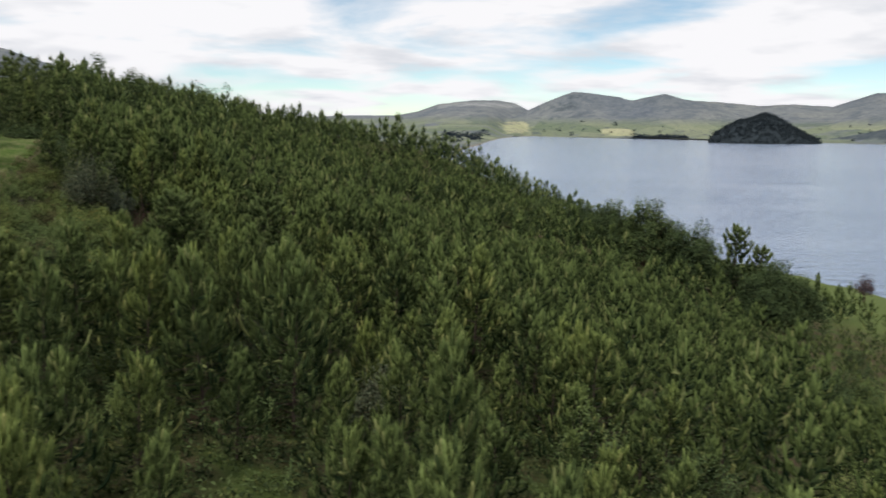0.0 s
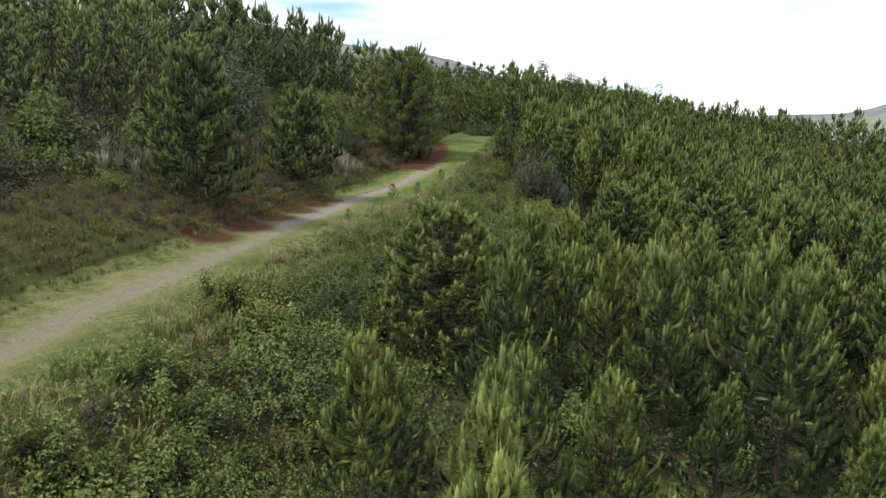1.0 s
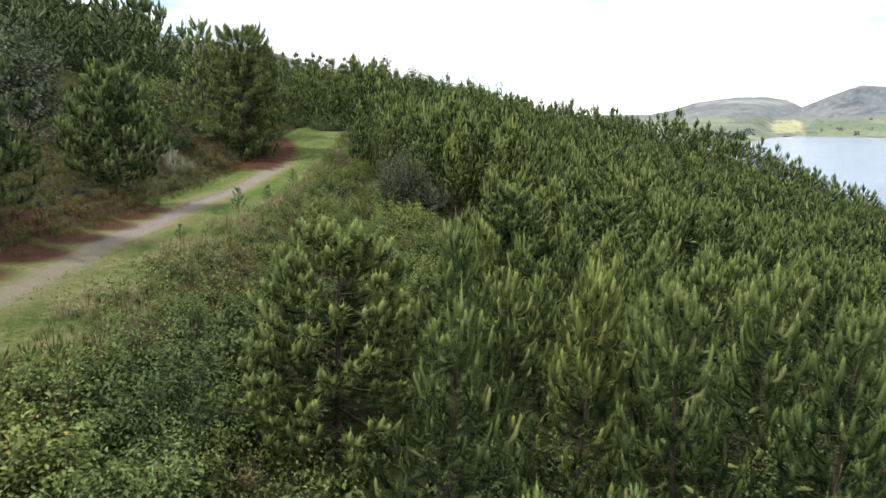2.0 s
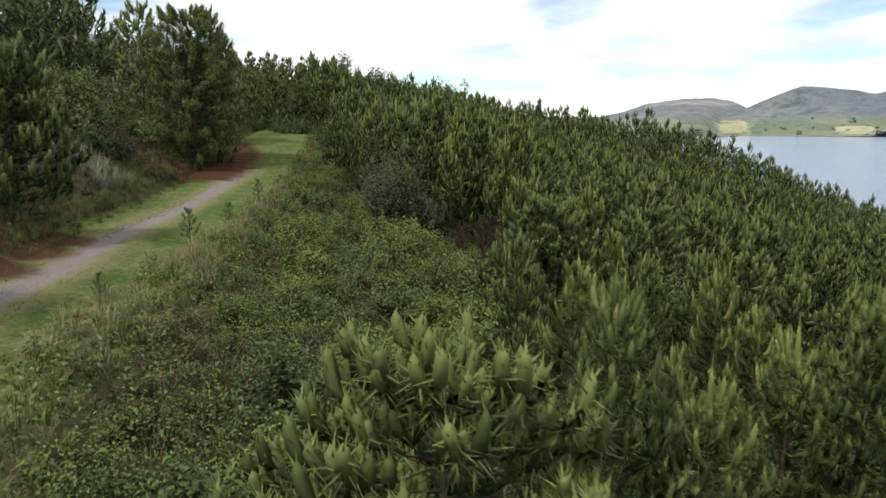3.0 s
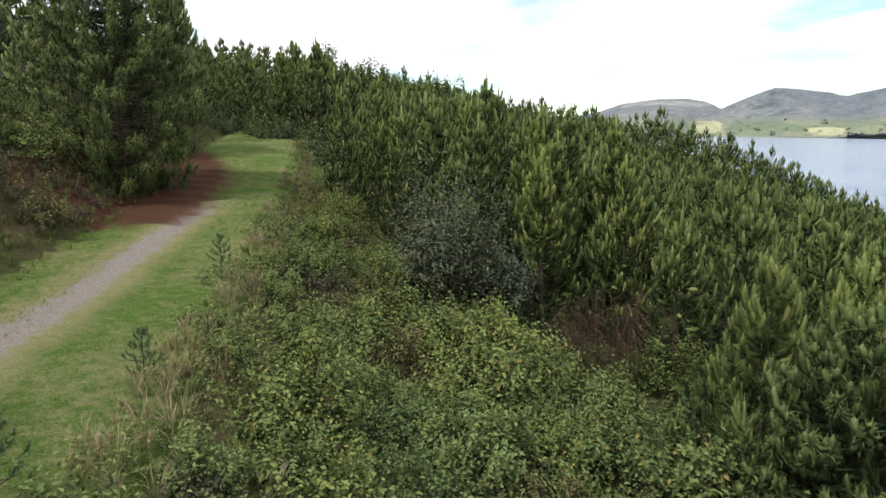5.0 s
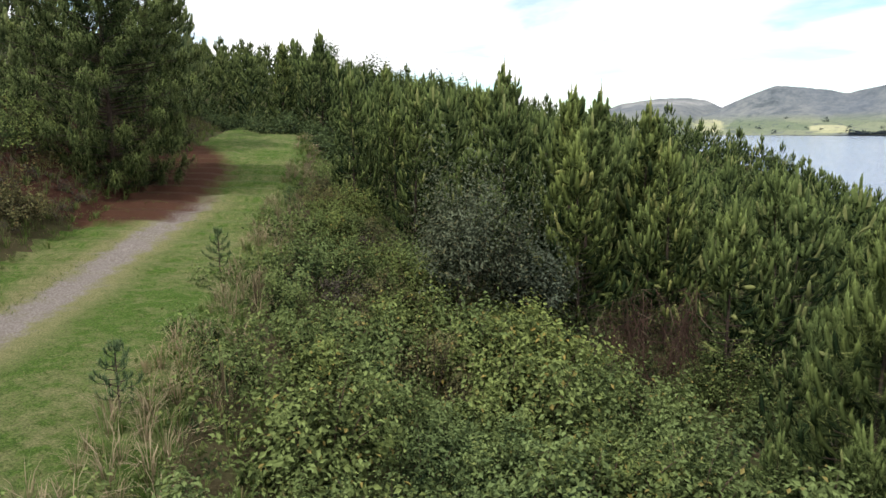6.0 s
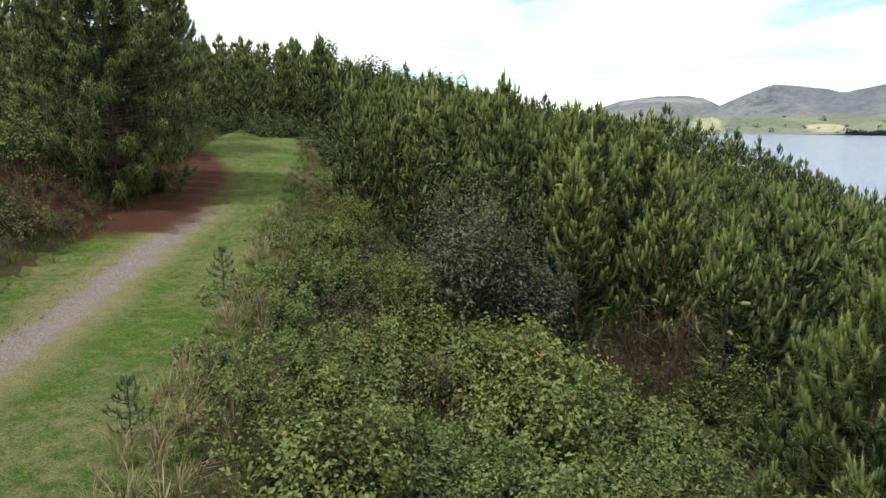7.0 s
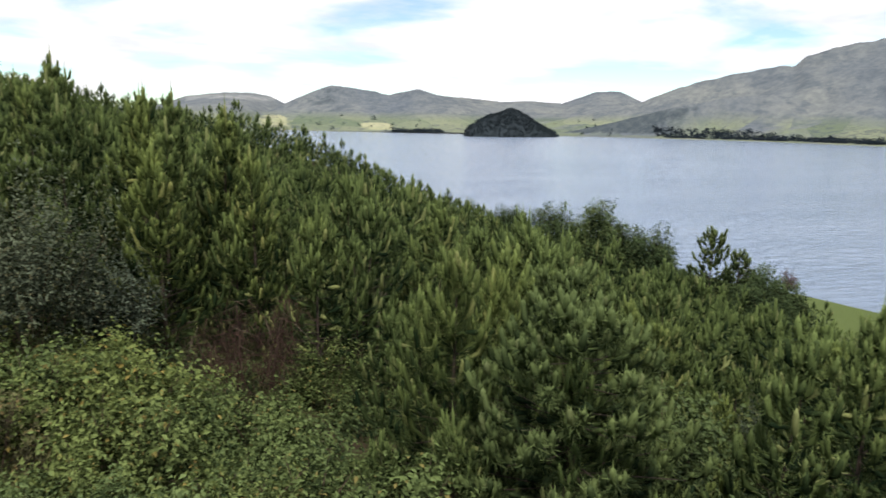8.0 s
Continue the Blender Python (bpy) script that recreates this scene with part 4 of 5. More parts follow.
# a few tall slim pines that stand out of the plantation: x, y, height of the top
spire = pine_thing("pine_tree", 340, M_YOUNG, H=4.6, width=1.7, fat=0.9, **dict(near_kw, leader=1.6))
tagged(spire, "slim pine standing higher than its neighbours", "tree", "slim pines")
SPIRES = [(-19.7, 46.6, 31.7), (-19.5, 49.2, 31.4), (-20.9, 49.0, 31.2), (-31.3, 58.0, 34.7), (-32.6, 56.0, 33.9), (-16.3, 42.0, 30.5), (-22.8, 40.5, 31.0), (-25.5, 52.0, 32.2),
          (-18.3, 38.7, 30.2), (-20.7, 39.3, 30.4), (-16.4, 38.9, 29.8), (-14.5, 38.8, 29.2), (-21.6, 43.0, 31.0), (-19.0, 42.2, 30.9), (-17.0, 41.6, 30.5), (-15.0, 42.6, 30.2), (-23.4, 45.5, 31.2)]
for n, (x, y, top) in enumerate(SPIRES):
    settle_at(spire if n == 0 else copy_thing(spire, Matrix()), x, y, n * 71, (top - float(land(np.array([x]), np.array([y]))[0])) / 4.9)

# larger pines left of the path
hero = pine_thing("pine_tree", 300, M_PINE, H=7.0, width=4.9, whorl=0.32, arms=12, sides=6, needles=26, nlen=0.24, nwid=0.015, shoot=0.32, fat=0.36, bare=0.0, rise=-0.05, core=0.03, spread=0.7, inner=420, sag=1.1, ring=6, foot=0.55, aged_shade=0.7, ahead=0.2, bent=True, coarse=True)
tagged(hero, "tall dense dark green pine at the path edge", "tree", "pines along the path")
settle_at(hero, -27.8, 37.1, 20, sink=0.3)
big = [pine_thing("pine_tree", 301 + i, M_TALL, H=h, width=w, whorl=0.42, arms=7, sides=3, needles=14, nlen=0.17, nwid=0.022, shoot=0.46, fat=0.5, rise=0.1, core=0.06, dim=0.95, hug=0.8, spread=0.55, aged_shade=0.7, inner=50, sag=0.3, leader=1.4, ahead=0.15)
       for i, (h, w) in enumerate([(6.4, 3.7), (5.8, 3.4), (6.9, 3.6)])]
for p in big:
    tagged(p, "tall dark green pine with dense drooping needle shoots", "tree", "pines of the upper hillside")
low_kw = dict(whorl=0.32, arms=10, sides=6, needles=24, nlen=0.14, nwid=0.015, ahead=0.15, shoot=0.36, fat=0.5, rise=0.12, core=0.05, dim=0.7, hug=0.8, spread=0.55, inner=220, sag=0.3, ring=6, foot=0.8, aged_shade=0.66)
low = [pine_thing("pine_tree", 320 + i, M_PINE, H=h, width=w, bare=b, **low_kw) for i, (h, w, b) in enumerate([(4.3, 3.5, 0.0), (3.9, 3.2, 0.10)])]
tagged(low[0], "broad bushy dark green pine on the path bank", "tree", "pines along the path")
tagged(low[1], "rounded green pine with a bare reddish trunk foot", "tree", "pines along the path")
settle_at(low[0], -20.0, 15.7, 0)
for x, y, g in [(-10.2, 14.0, 0.78), (-11.6, 29.6, 0.85), (-9.0, 34.4, 0.95)]:
    settle_at(tagged(copy_thing(low[0], Matrix()), "dense rounded dark pine among the young pines", group="rounded pines"), x, y, x * 40, g).scale = (g * 1.25, g * 1.25, g)
settle_at(low[1], -22.5, 22.8, 40)
X, Y, S = spread_points(np.random.default_rng(5), -62, -20, 0, 64, 2.5, lambda x, y, s: (s < -11 - 2.0 * np.sin(y * 0.4)) & (s > -32))
k = clear_of(X, Y, [(-30.8, 33.7, 2.6), (-31.7, 27.3, 2.6), (-32.3, 30.5, 2.2), (-33.0, 31.8, 2.0)])
X, Y, S = X[k], Y[k], S[k]
dist = np.hypot(X + 8, Y - 12)
order = np.argsort(dist)
nearest, rest = order[:72], order[72:]
scatter_things(big, X[nearest], Y[nearest], RNG, RNG.uniform(0.68, 1.0, len(nearest)))
mid_big = [lod_pine(400 + i, h, 3.4, whorl=0.85, arms=5, sides=1, needles=4, nlen=0.45, nwid=0.12, shoot=0.8, core=0.10, fat=0.6, rise=0.25, inner=6, leader=1.5, coarse=True) for i, h in enumerate((6.4, 5.8))]
strew("pine_trees", mid_big, M_TALL, X[rest], Y[rest], RNG.uniform(0.8, 1.1, len(rest)), RNG, "dark pine plantation on the upper hillside", "trees")
for x, y, g in [(-30.6, 42.2, 0.95), (-31.2, 44.2, 0.8), (-32.9, 47.0, 0.75), (-32.4, 39.8, 0.85)]:
    settle_at(copy_thing(big[0], Matrix()), x, y, x * 77, g)
X, Y, S = spread_points(RNG, -90, -20, 48, 105, 2.2, lambda x, y, s: ((s < -2.6) & (s > -24)) | ((np.abs(s) < 2.7) & (y > 53)))
strew("pine_trees", mid_big, M_PINE, X, Y, RNG.uniform(0.38, 0.62, len(X)), RNG, "dark pines along the ridge", "trees")

# bushes that close the path at the crest
crest = [leafage(np.random.default_rng(560 + i), (0.8, h), 44, 8, 0.13, hollow=0.25)[1] for i, h in enumerate((0.7, 1.0, 1.3))]
X, Y, S = spread_points(RNG, -48, -22, 46, 62, 1.1, lambda x, y, s: ((np.abs(s) < 7) & (y > 51 + 0.4 * np.abs(s))) | ((np.abs(s) < 5) & (np.abs(s) > 2.3)))
strew("crest_bushes", crest, M_BROAD, X, Y, RNG.uniform(0.6, 1.2, len(X)), RNG, "leafy bushes closing the path at its crest", "bushes", sink=0.05)

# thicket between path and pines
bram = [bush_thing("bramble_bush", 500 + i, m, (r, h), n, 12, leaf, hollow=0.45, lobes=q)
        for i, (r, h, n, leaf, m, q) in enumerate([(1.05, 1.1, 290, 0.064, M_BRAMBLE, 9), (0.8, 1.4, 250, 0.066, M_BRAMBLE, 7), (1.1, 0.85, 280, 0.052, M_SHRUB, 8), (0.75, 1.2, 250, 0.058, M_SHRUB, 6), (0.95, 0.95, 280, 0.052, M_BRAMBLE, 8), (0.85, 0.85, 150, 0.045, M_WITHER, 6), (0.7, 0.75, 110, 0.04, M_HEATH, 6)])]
for p, w in zip(bram, ("tangled bramble bush with yellowing leaves beside the path", "tall leafy bramble clump with yellow-green tips", "low small-leaved green bush in the thicket",
                       "fresh green leafy bush in the thicket", "small-leaved bramble bush in the thicket", "half-withered brownish bush in the thicket", "dead purplish-brown bush in the thicket")):
    tagged(p, w, "bush", "bramble thicket")
X, Y, S = spread_points(RNG, -24, -4, 4, 47, 0.88, lambda x, y, s: (s > 2.55 + 0.35 * np.sin(y * 1.7) + 0.3 * ((y > 25) & (y < 43))) & (s < pine_from(y) + 0.8))
k = clear_of(X, Y, [(-18.6, 35.7, 1.0), (-15.0, 35.8, 1.1)])
scatter_things(bram, X[k], Y[k], RNG, RNG.uniform(0.7, 1.2, k.sum()) * (1.0 + 0.22 * lumps(X[k], Y[k], 1.7)) * np.interp(S[k], [2.4, 3.4], [0.75, 1.05]) * np.where(Y[k] > 26, 1.1, 1.0) * np.where((Y[k] < 11) | (Y[k] < 24) & (S[k] < 4.2), 0.8, 1.0), 0.1)

cover = [leafage(np.random.default_rng(540 + i), (0.6, h), 34, 7, 0.055, hollow=0.2)[1] for i, h in enumerate((0.4, 0.55, 0.5))]
X, Y, S = spread_points(RNG, -24, -4, 4, 47, 0.6, lambda x, y, s: (s > 2.0 + 0.25 * np.sin(y * 1.7)) & (s < pine_from(y) + 1.2))
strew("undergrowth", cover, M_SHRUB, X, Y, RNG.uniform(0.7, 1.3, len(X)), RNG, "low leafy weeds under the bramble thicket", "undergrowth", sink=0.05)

# single shrubs: x, y, radius, height, leaf material, leaf length, seed, words
SHRUBS = [(-18.6, 35.9, 1.75, 4.1, M_GREY, 0.07, 1, "grey-green rounded shrub with small dull leaves in the thicket"),
          (-17.3, 36.8, 1.0, 2.6, M_GREY, 0.07, 2, "low grey-green shrub spreading beside the thicket"),
          (-10.2, 9.4, 1.9, 1.15, M_SHRUB, 0.052, 3, "bright green leafy shrub on the slope"),
          (-11.6, 11.6, 1.5, 1.2, M_BROAD, 0.055, 4, "dark green rounded shrub below the path"),
          (-30.6, 33.7, 1.5, 2.9, M_SHRUB, 0.10, 5, "light green leafy small tree above the bank"),
          (-31.7, 27.3, 2.1, 4.3, M_SILVER, 0.15, 6, "large round grey-green tree among the pines"),
          (-27.8, 31.4, 1.0, 1.2, M_BROAD, 0.09, 7, "olive green shrub on the path bank"),
          (-28.0, 29.0, 1.2, 1.5, M_BROAD, 0.11, 8, "dark olive shrub on the path bank"),
          (-24.6, 18.2, 1.6, 2.6, M_SHRUB, 0.13, 9, "light green broad-leaved bush above the bank"),
          (-23.0, 13.0, 1.5, 2.4, M_SHRUB, 0.13, 10, "pale green broad-leaved bush on the bank"),
          (-26.4, 21.5, 1.2, 1.6, M_BROAD, 0.12, 11, "dull green shrub on the bank"),
          (-21.0, 9.0, 1.5, 2.0, M_BROAD, 0.12, 12, "dull olive bush on the bank"),
          (-12.3, 12.9, 1.3, 1.2, M_BROAD, 0.06, 19, "dark tangled bush beside the path edge"),
          (-11.5, 10.6, 1.2, 1.0, M_BRAMBLE, 0.06, 20, "low bramble bush beside the path edge"),
          (-13.0, 17.6, 1.2, 1.6, M_BROAD, 0.09, 13, "dark leafy shrub on the slope below the path"),
          (-12.2, 14.8, 1.2, 1.5, M_BROAD, 0.09, 14, "dark tangled shrub below the path"),
          (-27.9, 26.4, 1.3, 1.9, M_BROAD, 0.12, 15, "dull green rounded bush above the bank"),
          (-28.9, 35.4, 1.35, 1.5, M_SHRUB, 0.06, 16, "low olive shrub under the tall pine"),
          (-9.1, 30.6, 1.7, 3.0, M_BROAD, 0.10, 17, "dark grey-green tree among the young pines"),
          (-20.65, 29.4, 0.42, 0.5, M_SHRUB, 0.045, 21, "low bluish-green bush at the edge of the mown grass"),
          (-24.35, 27.5, 0.5, 0.6, M_BRAMBLE, 0.04, 22, "small yellow-green bush at the foot of the bank"),
          (-27.6, 31.9, 0.9, 1.5, M_HEATH, 0.05, 23, "dark purplish-brown leggy bush on the bank"),
          (-26.6, 32.9, 0.8, 0.9, M_WITHER, 0.05, 24, "low brownish bush on the path bank"),
          (-13.5, 36.4, 1.3, 1.6, M_BRAMBLE, 0.06, 25, "tangled bramble bush where the thicket meets the pines"),
          (-12.5, 35.6, 1.1, 1.4, M_BRAMBLE, 0.06, 26, "low yellow-green bramble bush at the foot of the pines"),
          (-7.5, 14.2, 1.2, 1.3, M_BROAD, 0.06, 27, "dark leafy shrub in a gap between young pines"),
          (-6.6, 13.2, 1.0, 1.1, M_SHRUB, 0.055, 28, "low green shrub in a gap between young pines"),
          (-1.9, 16.0, 1.1, 2.2, M_GREY, 0.065, 18, "dull grey-green shrub among the young pines")]
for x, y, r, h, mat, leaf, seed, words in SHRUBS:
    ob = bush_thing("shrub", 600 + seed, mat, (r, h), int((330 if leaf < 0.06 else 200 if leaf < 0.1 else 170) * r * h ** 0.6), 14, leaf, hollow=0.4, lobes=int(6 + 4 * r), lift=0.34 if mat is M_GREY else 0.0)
    settle_at(tagged(ob, words, "shrub"), x, y, seed * 50, sink=0.08)

# dark leafy bushes scattered through the plantation
dark_bush = [bush_thing("dark_bush", 640 + i, m, (1.3, 2.2), 230, 12, 0.075, hollow=0.4, lobes=9) for i, m in enumerate((M_BROAD, M_GREY, M_SHRUB))]
for p, w in zip(dark_bush, ("dark olive leafy bush among the young pines", "dull grey-green bush among the young pines", "fresh green leafy bush among the young pines")):
    tagged(p, w, "bush", "bushes among the pines")
X, Y, S = spread_points(RNG, -18, 24, 4, 46, 5.0, lambda x, y, s: (s > pine_from(y) + 2) & (s < 34) & clear_of(x, y, OPEN))
scatter_things(dark_bush, X, Y, RNG, RNG.uniform(0.65, 1.05, len(X)), 0.05)

# small shrubs and scrub along the bank
scrub = [bush_thing("scrub_bush", 650 + i, m, (0.8, 0.85), 100, 10, 0.06, hollow=0.35, lobes=6) for i, m in enumerate((M_BROAD, M_SHRUB, M_BRAMBLE, M_HEATH, M_HEATH))]
for p, w in zip(scrub, ("low olive scrub bush on the grassy bank", "low light green scrub bush on the grassy bank", "low yellowish scrub bush on the grassy bank", "half-bare purplish brown bush on the grassy bank", "withered brown bush on the grassy bank")):
    tagged(p, w, "bush", "scrub on the bank")
X, Y, S = spread_points(RNG, -45, -14, 2, 52, 1.4, lambda x, y, s: (s < -3.2) & (s > -13))
k = clear_of(X, Y, OPEN + [(-20.0, 15.7, 1.5), (-22.5, 22.8, 1.4), (-25.4, 30.3, 1.9), (-24.4, 27.8, 1.5), (-26.3, 32.2, 1.3)]) & (RNG.uniform(0, 1, len(X)) < 0.9)
scatter_things(scrub, X[k], Y[k], RNG, RNG.uniform(0.7, 1.6, k.sum()) * np.interp(-S[k], [3, 5, 8, 13], [0.5, 0.9, 1.15, 1.5]), 0.08)

# saplings planted beside the path: x, y, height
sap = pine_thing("sapling", 700, M_SAPLING, aged_shade=0.75, H=0.9, width=0.62, whorl=0.12, arms=5, sides=2, needles=16, nlen=0.07, nwid=0.009, shoot=0.1, core=0.008, fat=0.7, inner=0, ring=3, rise=0.3, spread=0.9, ahead=0.4, bare=0.18)
tagged(sap, "small planted pine sapling in the mown grass", "sapling", "saplings beside the path")
for n, (x, y, h) in enumerate([(-19.35, 24.6, 0.9), (-22.1, 32.4, 0.85), (-23.3, 37.5, 0.6), (-19.95, 27.2, 0.75), (-17.3, 19.4, 0.5)]):
    settle_at(sap if n == 0 else copy_thing(sap, Matrix()), x, y, n * 50, h / 0.95, sink=0.0)


def tuft(rng, blades, length, width, splay, plume=0.0):
    """Grass blades bent outward, each two triangles and a tip."""
    a = rng.uniform(0, 2 * np.pi, blades)
    out = np.stack([np.cos(a), np.sin(a), 0 * a], -1)
    side = np.stack([-np.sin(a), np.cos(a), 0 * a], -1) * width * 0.5
    root = out * rng.uniform(0, 0.09, (blades, 1))
    L = length * rng.uniform(0.55, 1.15, (blades, 1))
    lean = splay * rng.uniform(0.2, 1.2, (blades, 1))
    mid = root + out * L * lean * 0.35 + np.array([0, 0, 1.0]) * L * 0.6
    top = root + out * L * lean + np.array([0, 0, 1.0]) * L * (1.0 - 0.3 * lean)
    wide = side * (1 + plume)
    V = np.stack([root - side * 0.6, root + side * 0.6, mid + wide, mid - wide, top], 1).reshape(-1, 3)
    f = np.array([[0, 1, 2], [0, 2, 3], [3, 2, 4]])
    F = (f[None] + (np.arange(blades) * 5)[:, None, None]).reshape(-1, 3)
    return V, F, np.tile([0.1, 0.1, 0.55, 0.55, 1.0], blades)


heath = [leafage(np.random.default_rng(840 + i), (0.42, h), 40, 6, 0.045, hollow=0.2, lobes=4)[1] for i, h in enumerate((0.3, 0.45, 0.36))]
R3 = np.random.default_rng(23)
X, Y, S = spread_points(R3, -46, -6, -2, 50, 0.52, lambda x, y, s: (s < -1.95 + verge(y)) & (s > -8) & (R3.uniform(0, 1, len(x)) < 0.85))
k = R3.uniform(0, 1, len(X)) < 0.55 + 0.3 * lumps(X, Y, 1.9)
strew("heath", heath, M_HEATH, X[k], Y[k], R3.uniform(0.6, 1.4, k.sum()), R3, "low purplish-brown heath matted on the bank", "heath", sink=0.04)
strew("heath", heath, M_WITHER, X[~k], Y[~k], R3.uniform(0.6, 1.3, (~k).sum()), R3, "low yellowish-green weeds matted on the bank", "weeds", sink=0.04)
dry = [tuft(np.random.default_rng(800 + i), 46, 0.42, 0.0065, 0.85) for i in range(4)]
green = [tuft(np.random.default_rng(810 + i), 24, 0.22, 0.012, 0.8) for i in range(4)]
lawn = [tuft(np.random.default_rng(820 + i), 8, 0.06, 0.009, 0.9) for i in range(4)]
stalk = [tuft(np.random.default_rng(850 + i), 16, 0.95, 0.010, 0.45) for i in range(3)]
plume = [tuft(np.random.default_rng(830 + i), 36, 0.9, 0.012, 0.5, 1.0) for i in range(3)]
R2 = np.random.default_rng(21)
X, Y, S = spread_points(R2, -48, -6, -2, 52, 0.36, lambda x, y, s: ((s < -1.8 + verge(y)) & (s > -8)) & (R2.uniform(0, 1, len(x)) < np.where(s > -4, 1.0, 0.7)))
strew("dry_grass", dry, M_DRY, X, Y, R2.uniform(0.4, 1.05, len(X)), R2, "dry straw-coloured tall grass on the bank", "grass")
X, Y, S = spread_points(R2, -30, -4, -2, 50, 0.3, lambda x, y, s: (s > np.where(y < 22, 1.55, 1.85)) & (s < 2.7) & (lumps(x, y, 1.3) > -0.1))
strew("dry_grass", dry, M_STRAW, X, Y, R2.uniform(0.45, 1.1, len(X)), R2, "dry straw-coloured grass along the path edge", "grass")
X, Y, S = spread_points(R2, -20, -2, -4, 14, 0.26, lambda x, y, s: (s > 1.7) & (s < 3.6) & (y < 13 - 2 * (2.4 - s)))
strew("dry_grass", dry, M_DRY, X[::2], Y[::2], R2.uniform(0.4, 0.9, len(X[::2])), R2, "rank half-dry weeds between path and shrubs", "grass")
strew("green_grass", green, M_BLADE, X[1::2], Y[1::2], R2.uniform(0.9, 1.9, len(X[1::2])), R2, "rank green weeds between path and shrubs", "grass")
X, Y, S = spread_points(R2, -34, -4, -2, 52, 0.36, lambda x, y, s: ((s > np.where(y < 22, 1.6, 1.95)) & (s < 4.2)) | ((s < -1.5 + verge(y)) & (s > -4)))
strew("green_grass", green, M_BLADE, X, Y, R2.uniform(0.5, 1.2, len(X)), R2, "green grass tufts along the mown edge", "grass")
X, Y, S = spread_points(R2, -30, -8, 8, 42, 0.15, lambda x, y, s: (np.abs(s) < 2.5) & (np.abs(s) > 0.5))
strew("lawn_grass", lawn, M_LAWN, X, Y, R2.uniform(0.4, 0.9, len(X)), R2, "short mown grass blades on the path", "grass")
X, Y, S = spread_points(R2, -22, -8, 8, 34, 0.7, lambda x, y, s: (s > 2.3) & (s < 5.5) & (lumps(x, y, 1.5) > 0.15))
strew("dry_stalks", stalk, M_DRY, X, Y, R2.uniform(0.5, 0.95, len(X)), R2, "dry brown stalks standing in the bramble thicket", "weeds")
X, Y, S = spread_points(R2, -40, -16, 8, 48, 1.3, lambda x, y, s: (s < -3.4) & (s > -10) & (lumps(x + 5, y, 3.0) > 0.12))
strew("pale_plumes", plume, M_PLUME, X, Y, R2.uniform(0.7, 1.3, len(X)), R2, "pale feathery seed plumes on the bank", "grass")
X, Y, S = spread_points(R2, -28, -24, 27.5, 31, 0.42, lambda x, y, s: (np.hypot(x + 25.9, y - 29.2) < 1.2) & (s < -2.3))
strew("pale_plumes", plume, M_PLUME, X, Y, R2.uniform(0.6, 1.0, len(X)), R2, "clump of pale feathery plumes on the bank edge", "grass")
X, Y, S = spread_points(R2, -22, -14, 20, 36, 0.8, lambda x, y, s: (s > 3.0) & (s < 4.2) & (R2.uniform(0, 1, len(x)) < 0.2))
strew("pale_plumes", plume, M_PLUME, X, Y, R2.uniform(0.35, 0.6, len(X)), R2, "pale dead weeds beside the path", "weeds")


def dead_brush():
    """A dead young pine: bare stems that carry a mass of hanging brown twigs."""
    top = new("dead_pine")
    rng = np.random.default_rng(41)
    a = np.linspace(0, 2 * np.pi, 6)[:-1]
    foot = np.stack([np.cos(a) * 0.5, np.sin(a) * 0.4, 0 * a - 0.1], -1)
    tip = foot * 1.9 + np.stack([0 * a, 0 * a, rng.uniform(1.5, 2.1, 5)], -1)
    V, F = tube(foot, tip, np.full(5, 0.03), np.full(5, 0.008), 5)
    ob_of("stem", V, F, M_TWIG, top)
    n = 900
    k, u = rng.integers(0, 5, n), rng.uniform(0.25, 1.0, n)[:, None]
    p = foot[k] * (1 - u) + tip[k] * u + rng.normal(0, 0.16, (n, 3))
    d = unit(rng.normal(0, 0.6, (n, 3)) + [0, 0, -0.75])
    V, F = tube(p, p + d * rng.uniform(0.25, 0.7, (n, 1)), rng.uniform(0.004, 0.008, n), np.full(n, 0.002), 3)
    tagged(ob_of("dead_brushwood", V, F, M_RED, top, tip=np.repeat(rng.uniform(0, 1, n), 6)), "hanging reddish-brown dead twigs", kind="stuff")
    settle_at(tagged(top, "dead young pine with reddish-brown drooping twigs in the thicket", "tree", "dead pines"), -15.0, 35.7, 30)
    settle_at(tagged(copy_thing(top, Matrix()), "dead brown pine among the green young pines", group="dead pines"), 31.0, 48.5, 130, 1.5)


dead_brush()

# ---- ridge, shore and island ----
round_far = [leafage(np.random.default_rng(50 + i), (r, h), 150, 7, 0.26, hollow=0.55, ragged=0.25, lobes=8)[1] for i, (r, h) in enumerate([(1.9, 4.2), (2.3, 4.6), (1.6, 3.6)])]
X, Y, S = spread_points(RNG, -70, 30, 88, 150, 4.0, lambda x, y, s: (s > 4) & (land(x, y) > 10) & (RNG.uniform(0, 1, len(x)) < 0.55))
strew("broadleaf_trees", round_far, M_BROAD, X, Y, RNG.uniform(0.85, 1.5, len(X)) * np.interp(X, [-45, -20], [1.0, 0.6]), RNG, "dark olive broadleaf trees along the ridge", "trees")
X, Y, S = spread_points(RNG, -30, 45, 45, 90, 6.5, lambda x, y, s: (s > 14) & (land(x, y) > 7) & (RNG.uniform(0, 1, len(x)) < 0.4))
round_mid = [leafage(np.random.default_rng(55 + i), (r, h), 190, 8, 0.12, hollow=0.5, ragged=0.25, lobes=9)[1] for i, (r, h) in enumerate([(1.2, 2.6), (1.4, 2.8), (1.0, 2.3)])]
strew("broadleaf_trees", round_mid, M_BROAD, X, Y, RNG.uniform(0.85, 1.2, len(X)), RNG, "dark scattered broadleaf trees among young pines", "trees")


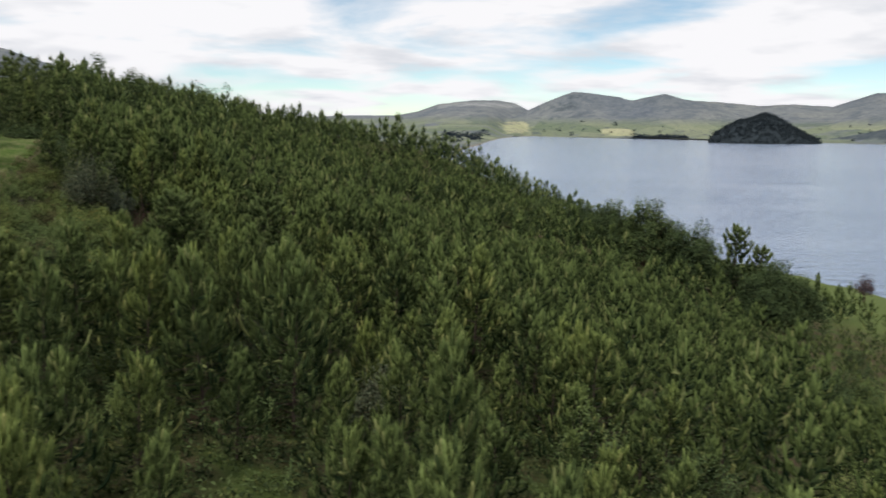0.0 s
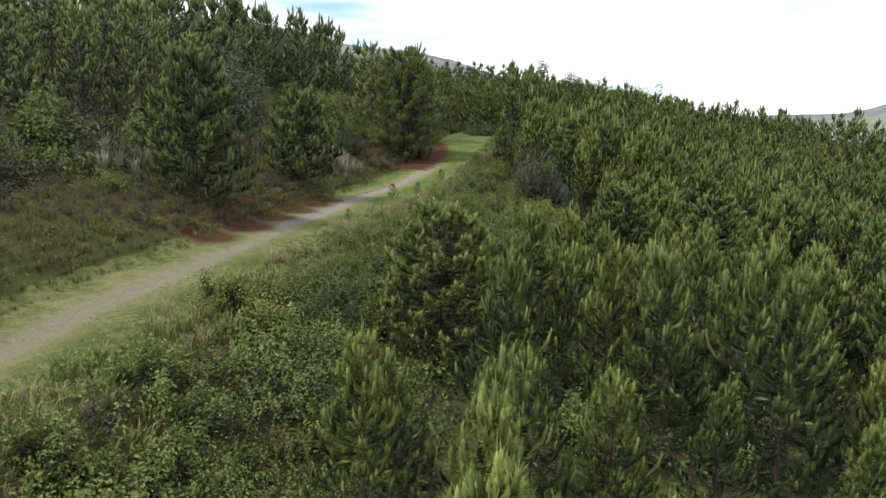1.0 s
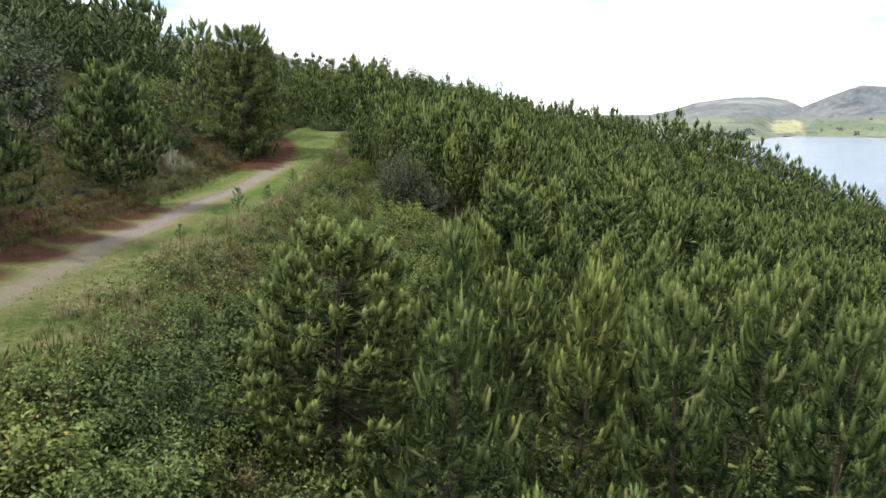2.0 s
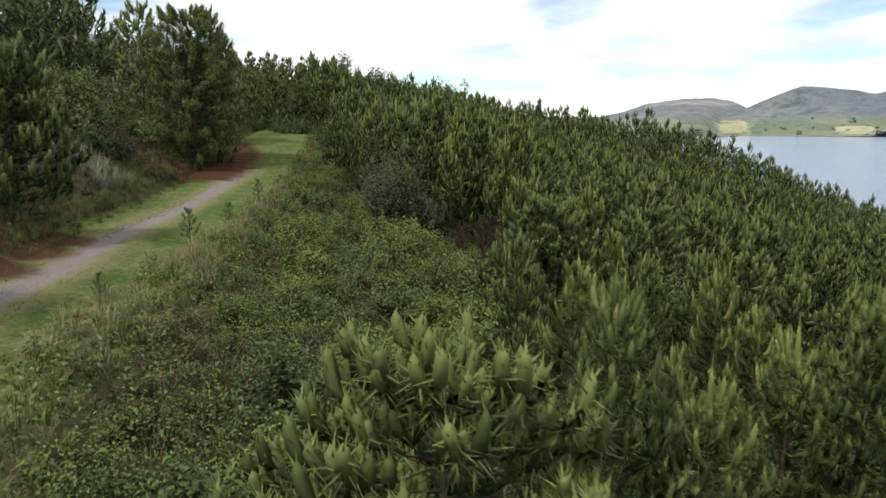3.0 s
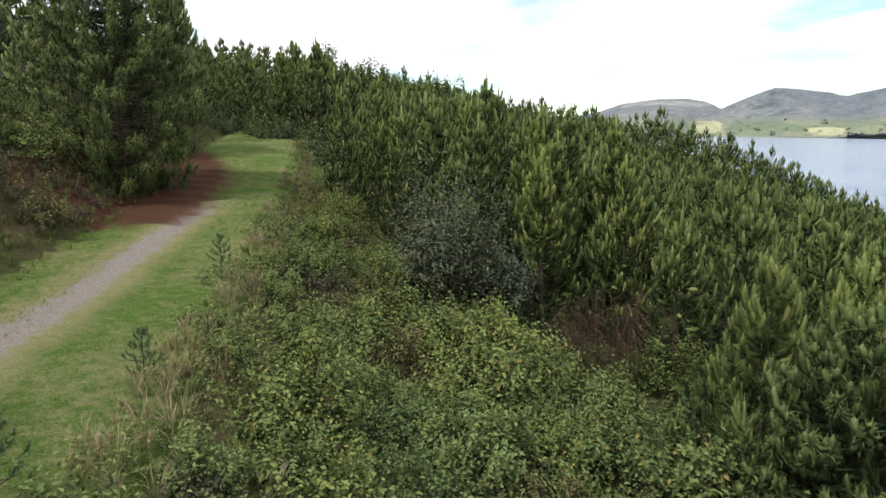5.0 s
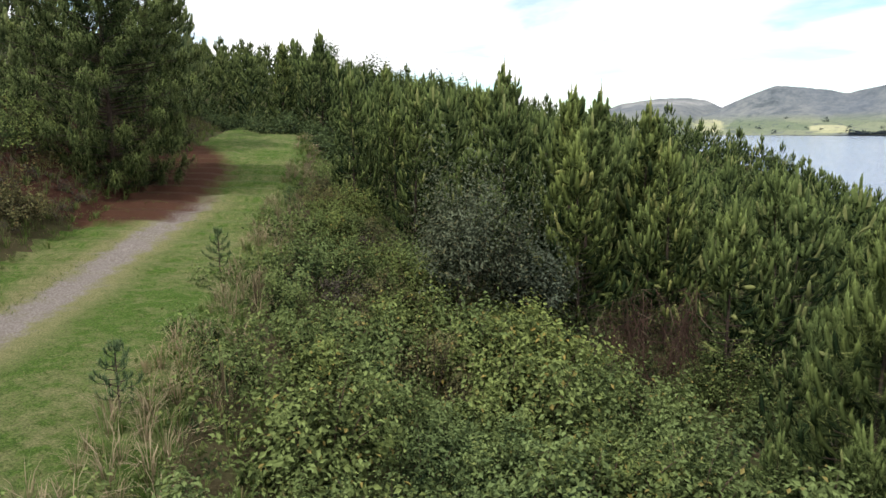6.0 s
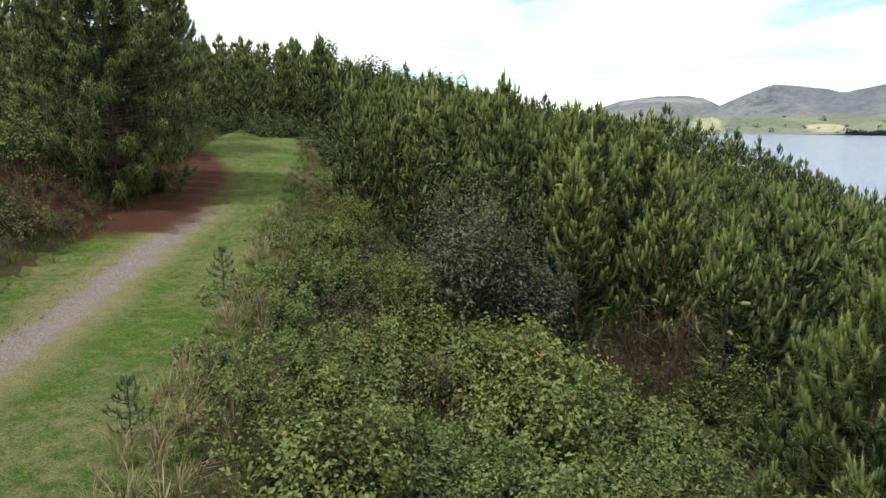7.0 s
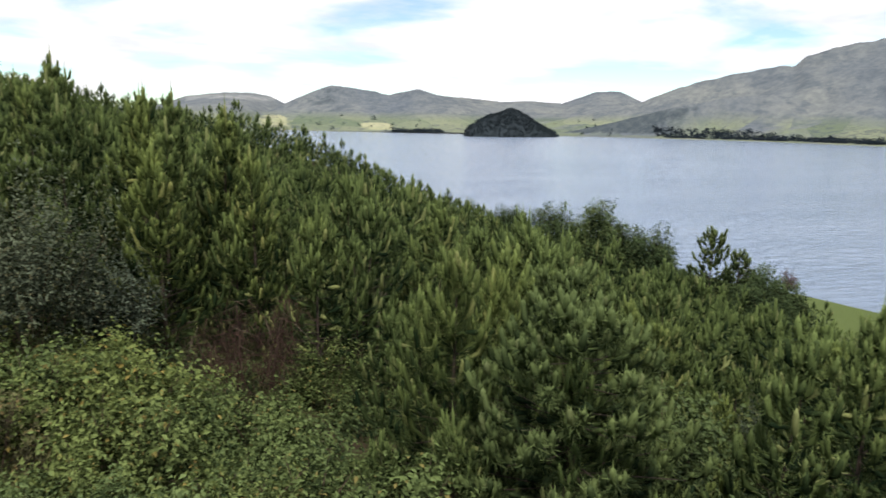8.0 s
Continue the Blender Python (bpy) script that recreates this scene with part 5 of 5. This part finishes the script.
def shore_trees():
    broad = bush_thing("broadleaf_tree", 900, M_BROAD, (3.8, 6.0), 1500, 9, 0.21, trunk=1.0, hollow=0.6, ragged=0.35, lobes=20)
    tagged(broad, "large rounded olive-green broadleaf tree near the shore", "tree", "shore trees")
    for n, (x, y, h) in enumerate([(26, 88, 8.8), (22.5, 92, 7.6), (30.5, 85, 8.0), (28.5, 91, 7.6), (33, 88.5, 6.8), (19, 96.5, 6.2), (35.5, 84, 5.2), (15, 101, 5.6)]):
        settle_at(broad if n == 0 else copy_thing(broad, Matrix()), x, y, n * 66, h / 7.2)
    for n, (x, y, h) in enumerate([(36.8, 75.4, 8.0), (39.0, 74.6, 7.2), (35.0, 73.0, 6.6), (22.6, 38.6, 3.6), (24.8, 37.4, 3.2), (25.6, 40.4, 3.6), (27.5, 38.8, 3.0)]):
        settle_at(tagged(copy_thing(broad, Matrix()), "small rounded dark green tree lower on the slope", group="slope trees"), x, y, n * 47, h / 7.2)
    dark = pine_thing("pine_tree", 910, M_PINE, H=8.0, width=3.8, whorl=0.55, arms=7, sides=3, needles=12, nlen=0.22, nwid=0.045, shoot=0.42, core=0.10, fat=0.5, bare=0.14, rise=0.35, inner=60, sag=0.2, aged_shade=0.3, ahead=0.2, dim=0.6, hug=0.8)
    tagged(dark, "dark open-crowned pine near the shore", "tree", "shore pines")
    for n, (x, y, h) in enumerate([(33.9, 79.3, 10.4), (36.2, 78.0, 9.2)]):
        settle_at(dark if n == 0 else copy_thing(dark, Matrix()), x, y, n * 80, h / 8.0)


shore_trees()
purple = bush_thing("purple_tree", 920, M_PURPLE, (1.7, 3.4), 170, 9, 0.2, trunk=1.4, hollow=0.3, ragged=0.7)
tagged(purple, "small reddish-purple tree with a thin crown near the shore", "tree", "purple trees")
for n, (x, y, h) in enumerate([(69.0, 110.5, 5.4), (75.0, 108.0, 5.6)]):
    settle_at(purple if n == 0 else copy_thing(purple, Matrix()), x, y, n * 100, h / 4.8)


def island():
    g = np.linspace(-1, 1, 41)
    U, W = np.meshgrid(g, g, indexing="ij")
    c, s = math.cos(radians(24)), math.sin(radians(24))

    def spot(u, w):
        ridge = np.interp(u, [-1.05, -1, -0.93, -0.7, -0.5, -0.3, -0.06, 0.15, 0.5, 0.85, 1, 1.05], [-0.2, 0, 0.26, 0.52, 0.74, 0.80, 1, 0.86, 0.52, 0.20, 0, -0.2])
        h = 70 * (ridge + 0.1) * np.clip(1 - (w / np.sqrt(np.clip(1 - u * u, 0.02, 1))) ** 2, -0.2, 1) - 6 + 2 * lumps(u * 9, w * 9, 1.6)
        return 790 + 165 * u * c + 120 * w * s, 1720 + 70 * u * s + 120 * w * c, h
    X, Y, H = spot(U, W)
    ob = ob_of("island", np.stack([X, Y, H - 1], -1).reshape(-1, 3), sheet(41, 41), M_ISLE_HAZED, smooth=True, tip=np.full(U.size, 0.3))
    tagged(ob, "dark wooded island hill in the lake", "island", kind="structure")
    rng = np.random.default_rng(7)
    a, q = rng.uniform(0, 2 * np.pi, 2100), np.sqrt(rng.uniform(0, 1.02, 2100))
    x, y, z = spot(q * np.cos(a), q * np.sin(a))
    blob = [leafage(np.random.default_rng(30 + i), (6.0, 8.5), 9, 3, 4.2, hollow=0.4)[1] for i in range(3)]
    strew("island_wood", blob, M_ISLE_HAZED, x, y, rng.uniform(0.35, 0.8, 2100), rng, "dark woodland covering the island", "trees", z=z - 2)


def far_woods():
    """Dark tree belts along the far shore."""
    rng = np.random.default_rng(9)
    blob = [leafage(np.random.default_rng(60 + i), (6.0, 9.5), 9, 3, 5.0, hollow=0.45)[1] for i in range(3)]
    xs, ys = [], []
    for az0, az1, off, deep, n in [(36, 52, 20, 110, 420), (15.5, 19.5, 15, 60, 130), (0.5, 4.2, 250, 500, 40), (8, 34, 40, 300, 45)]:
        az = rng.uniform(az0, az1, n)
        r = np.interp(az, *zip(*SHORE)) + off + rng.uniform(0, deep, n)
        xs.append(-8 + r * np.sin(np.radians(az)))
        ys.append(10 + r * np.cos(np.radians(az)))
    x, y = np.concatenate(xs), np.concatenate(ys)
    hills = bpy.data.objects["backdrop_hills"]
    z = np.empty(len(x))
    for i in range(len(x)):
        hit, place, _, _ = hills.ray_cast((x[i], y[i], 900), (0, 0, -1))
        z[i] = place[2] if hit else 0.5
    strew("far_woods", blob, M_ISLE_HAZED, x, y, rng.uniform(0.45, 1.3, len(x)), rng, "dark tree belts along the far shore", "trees", z=z - 1)


island()
far_woods()
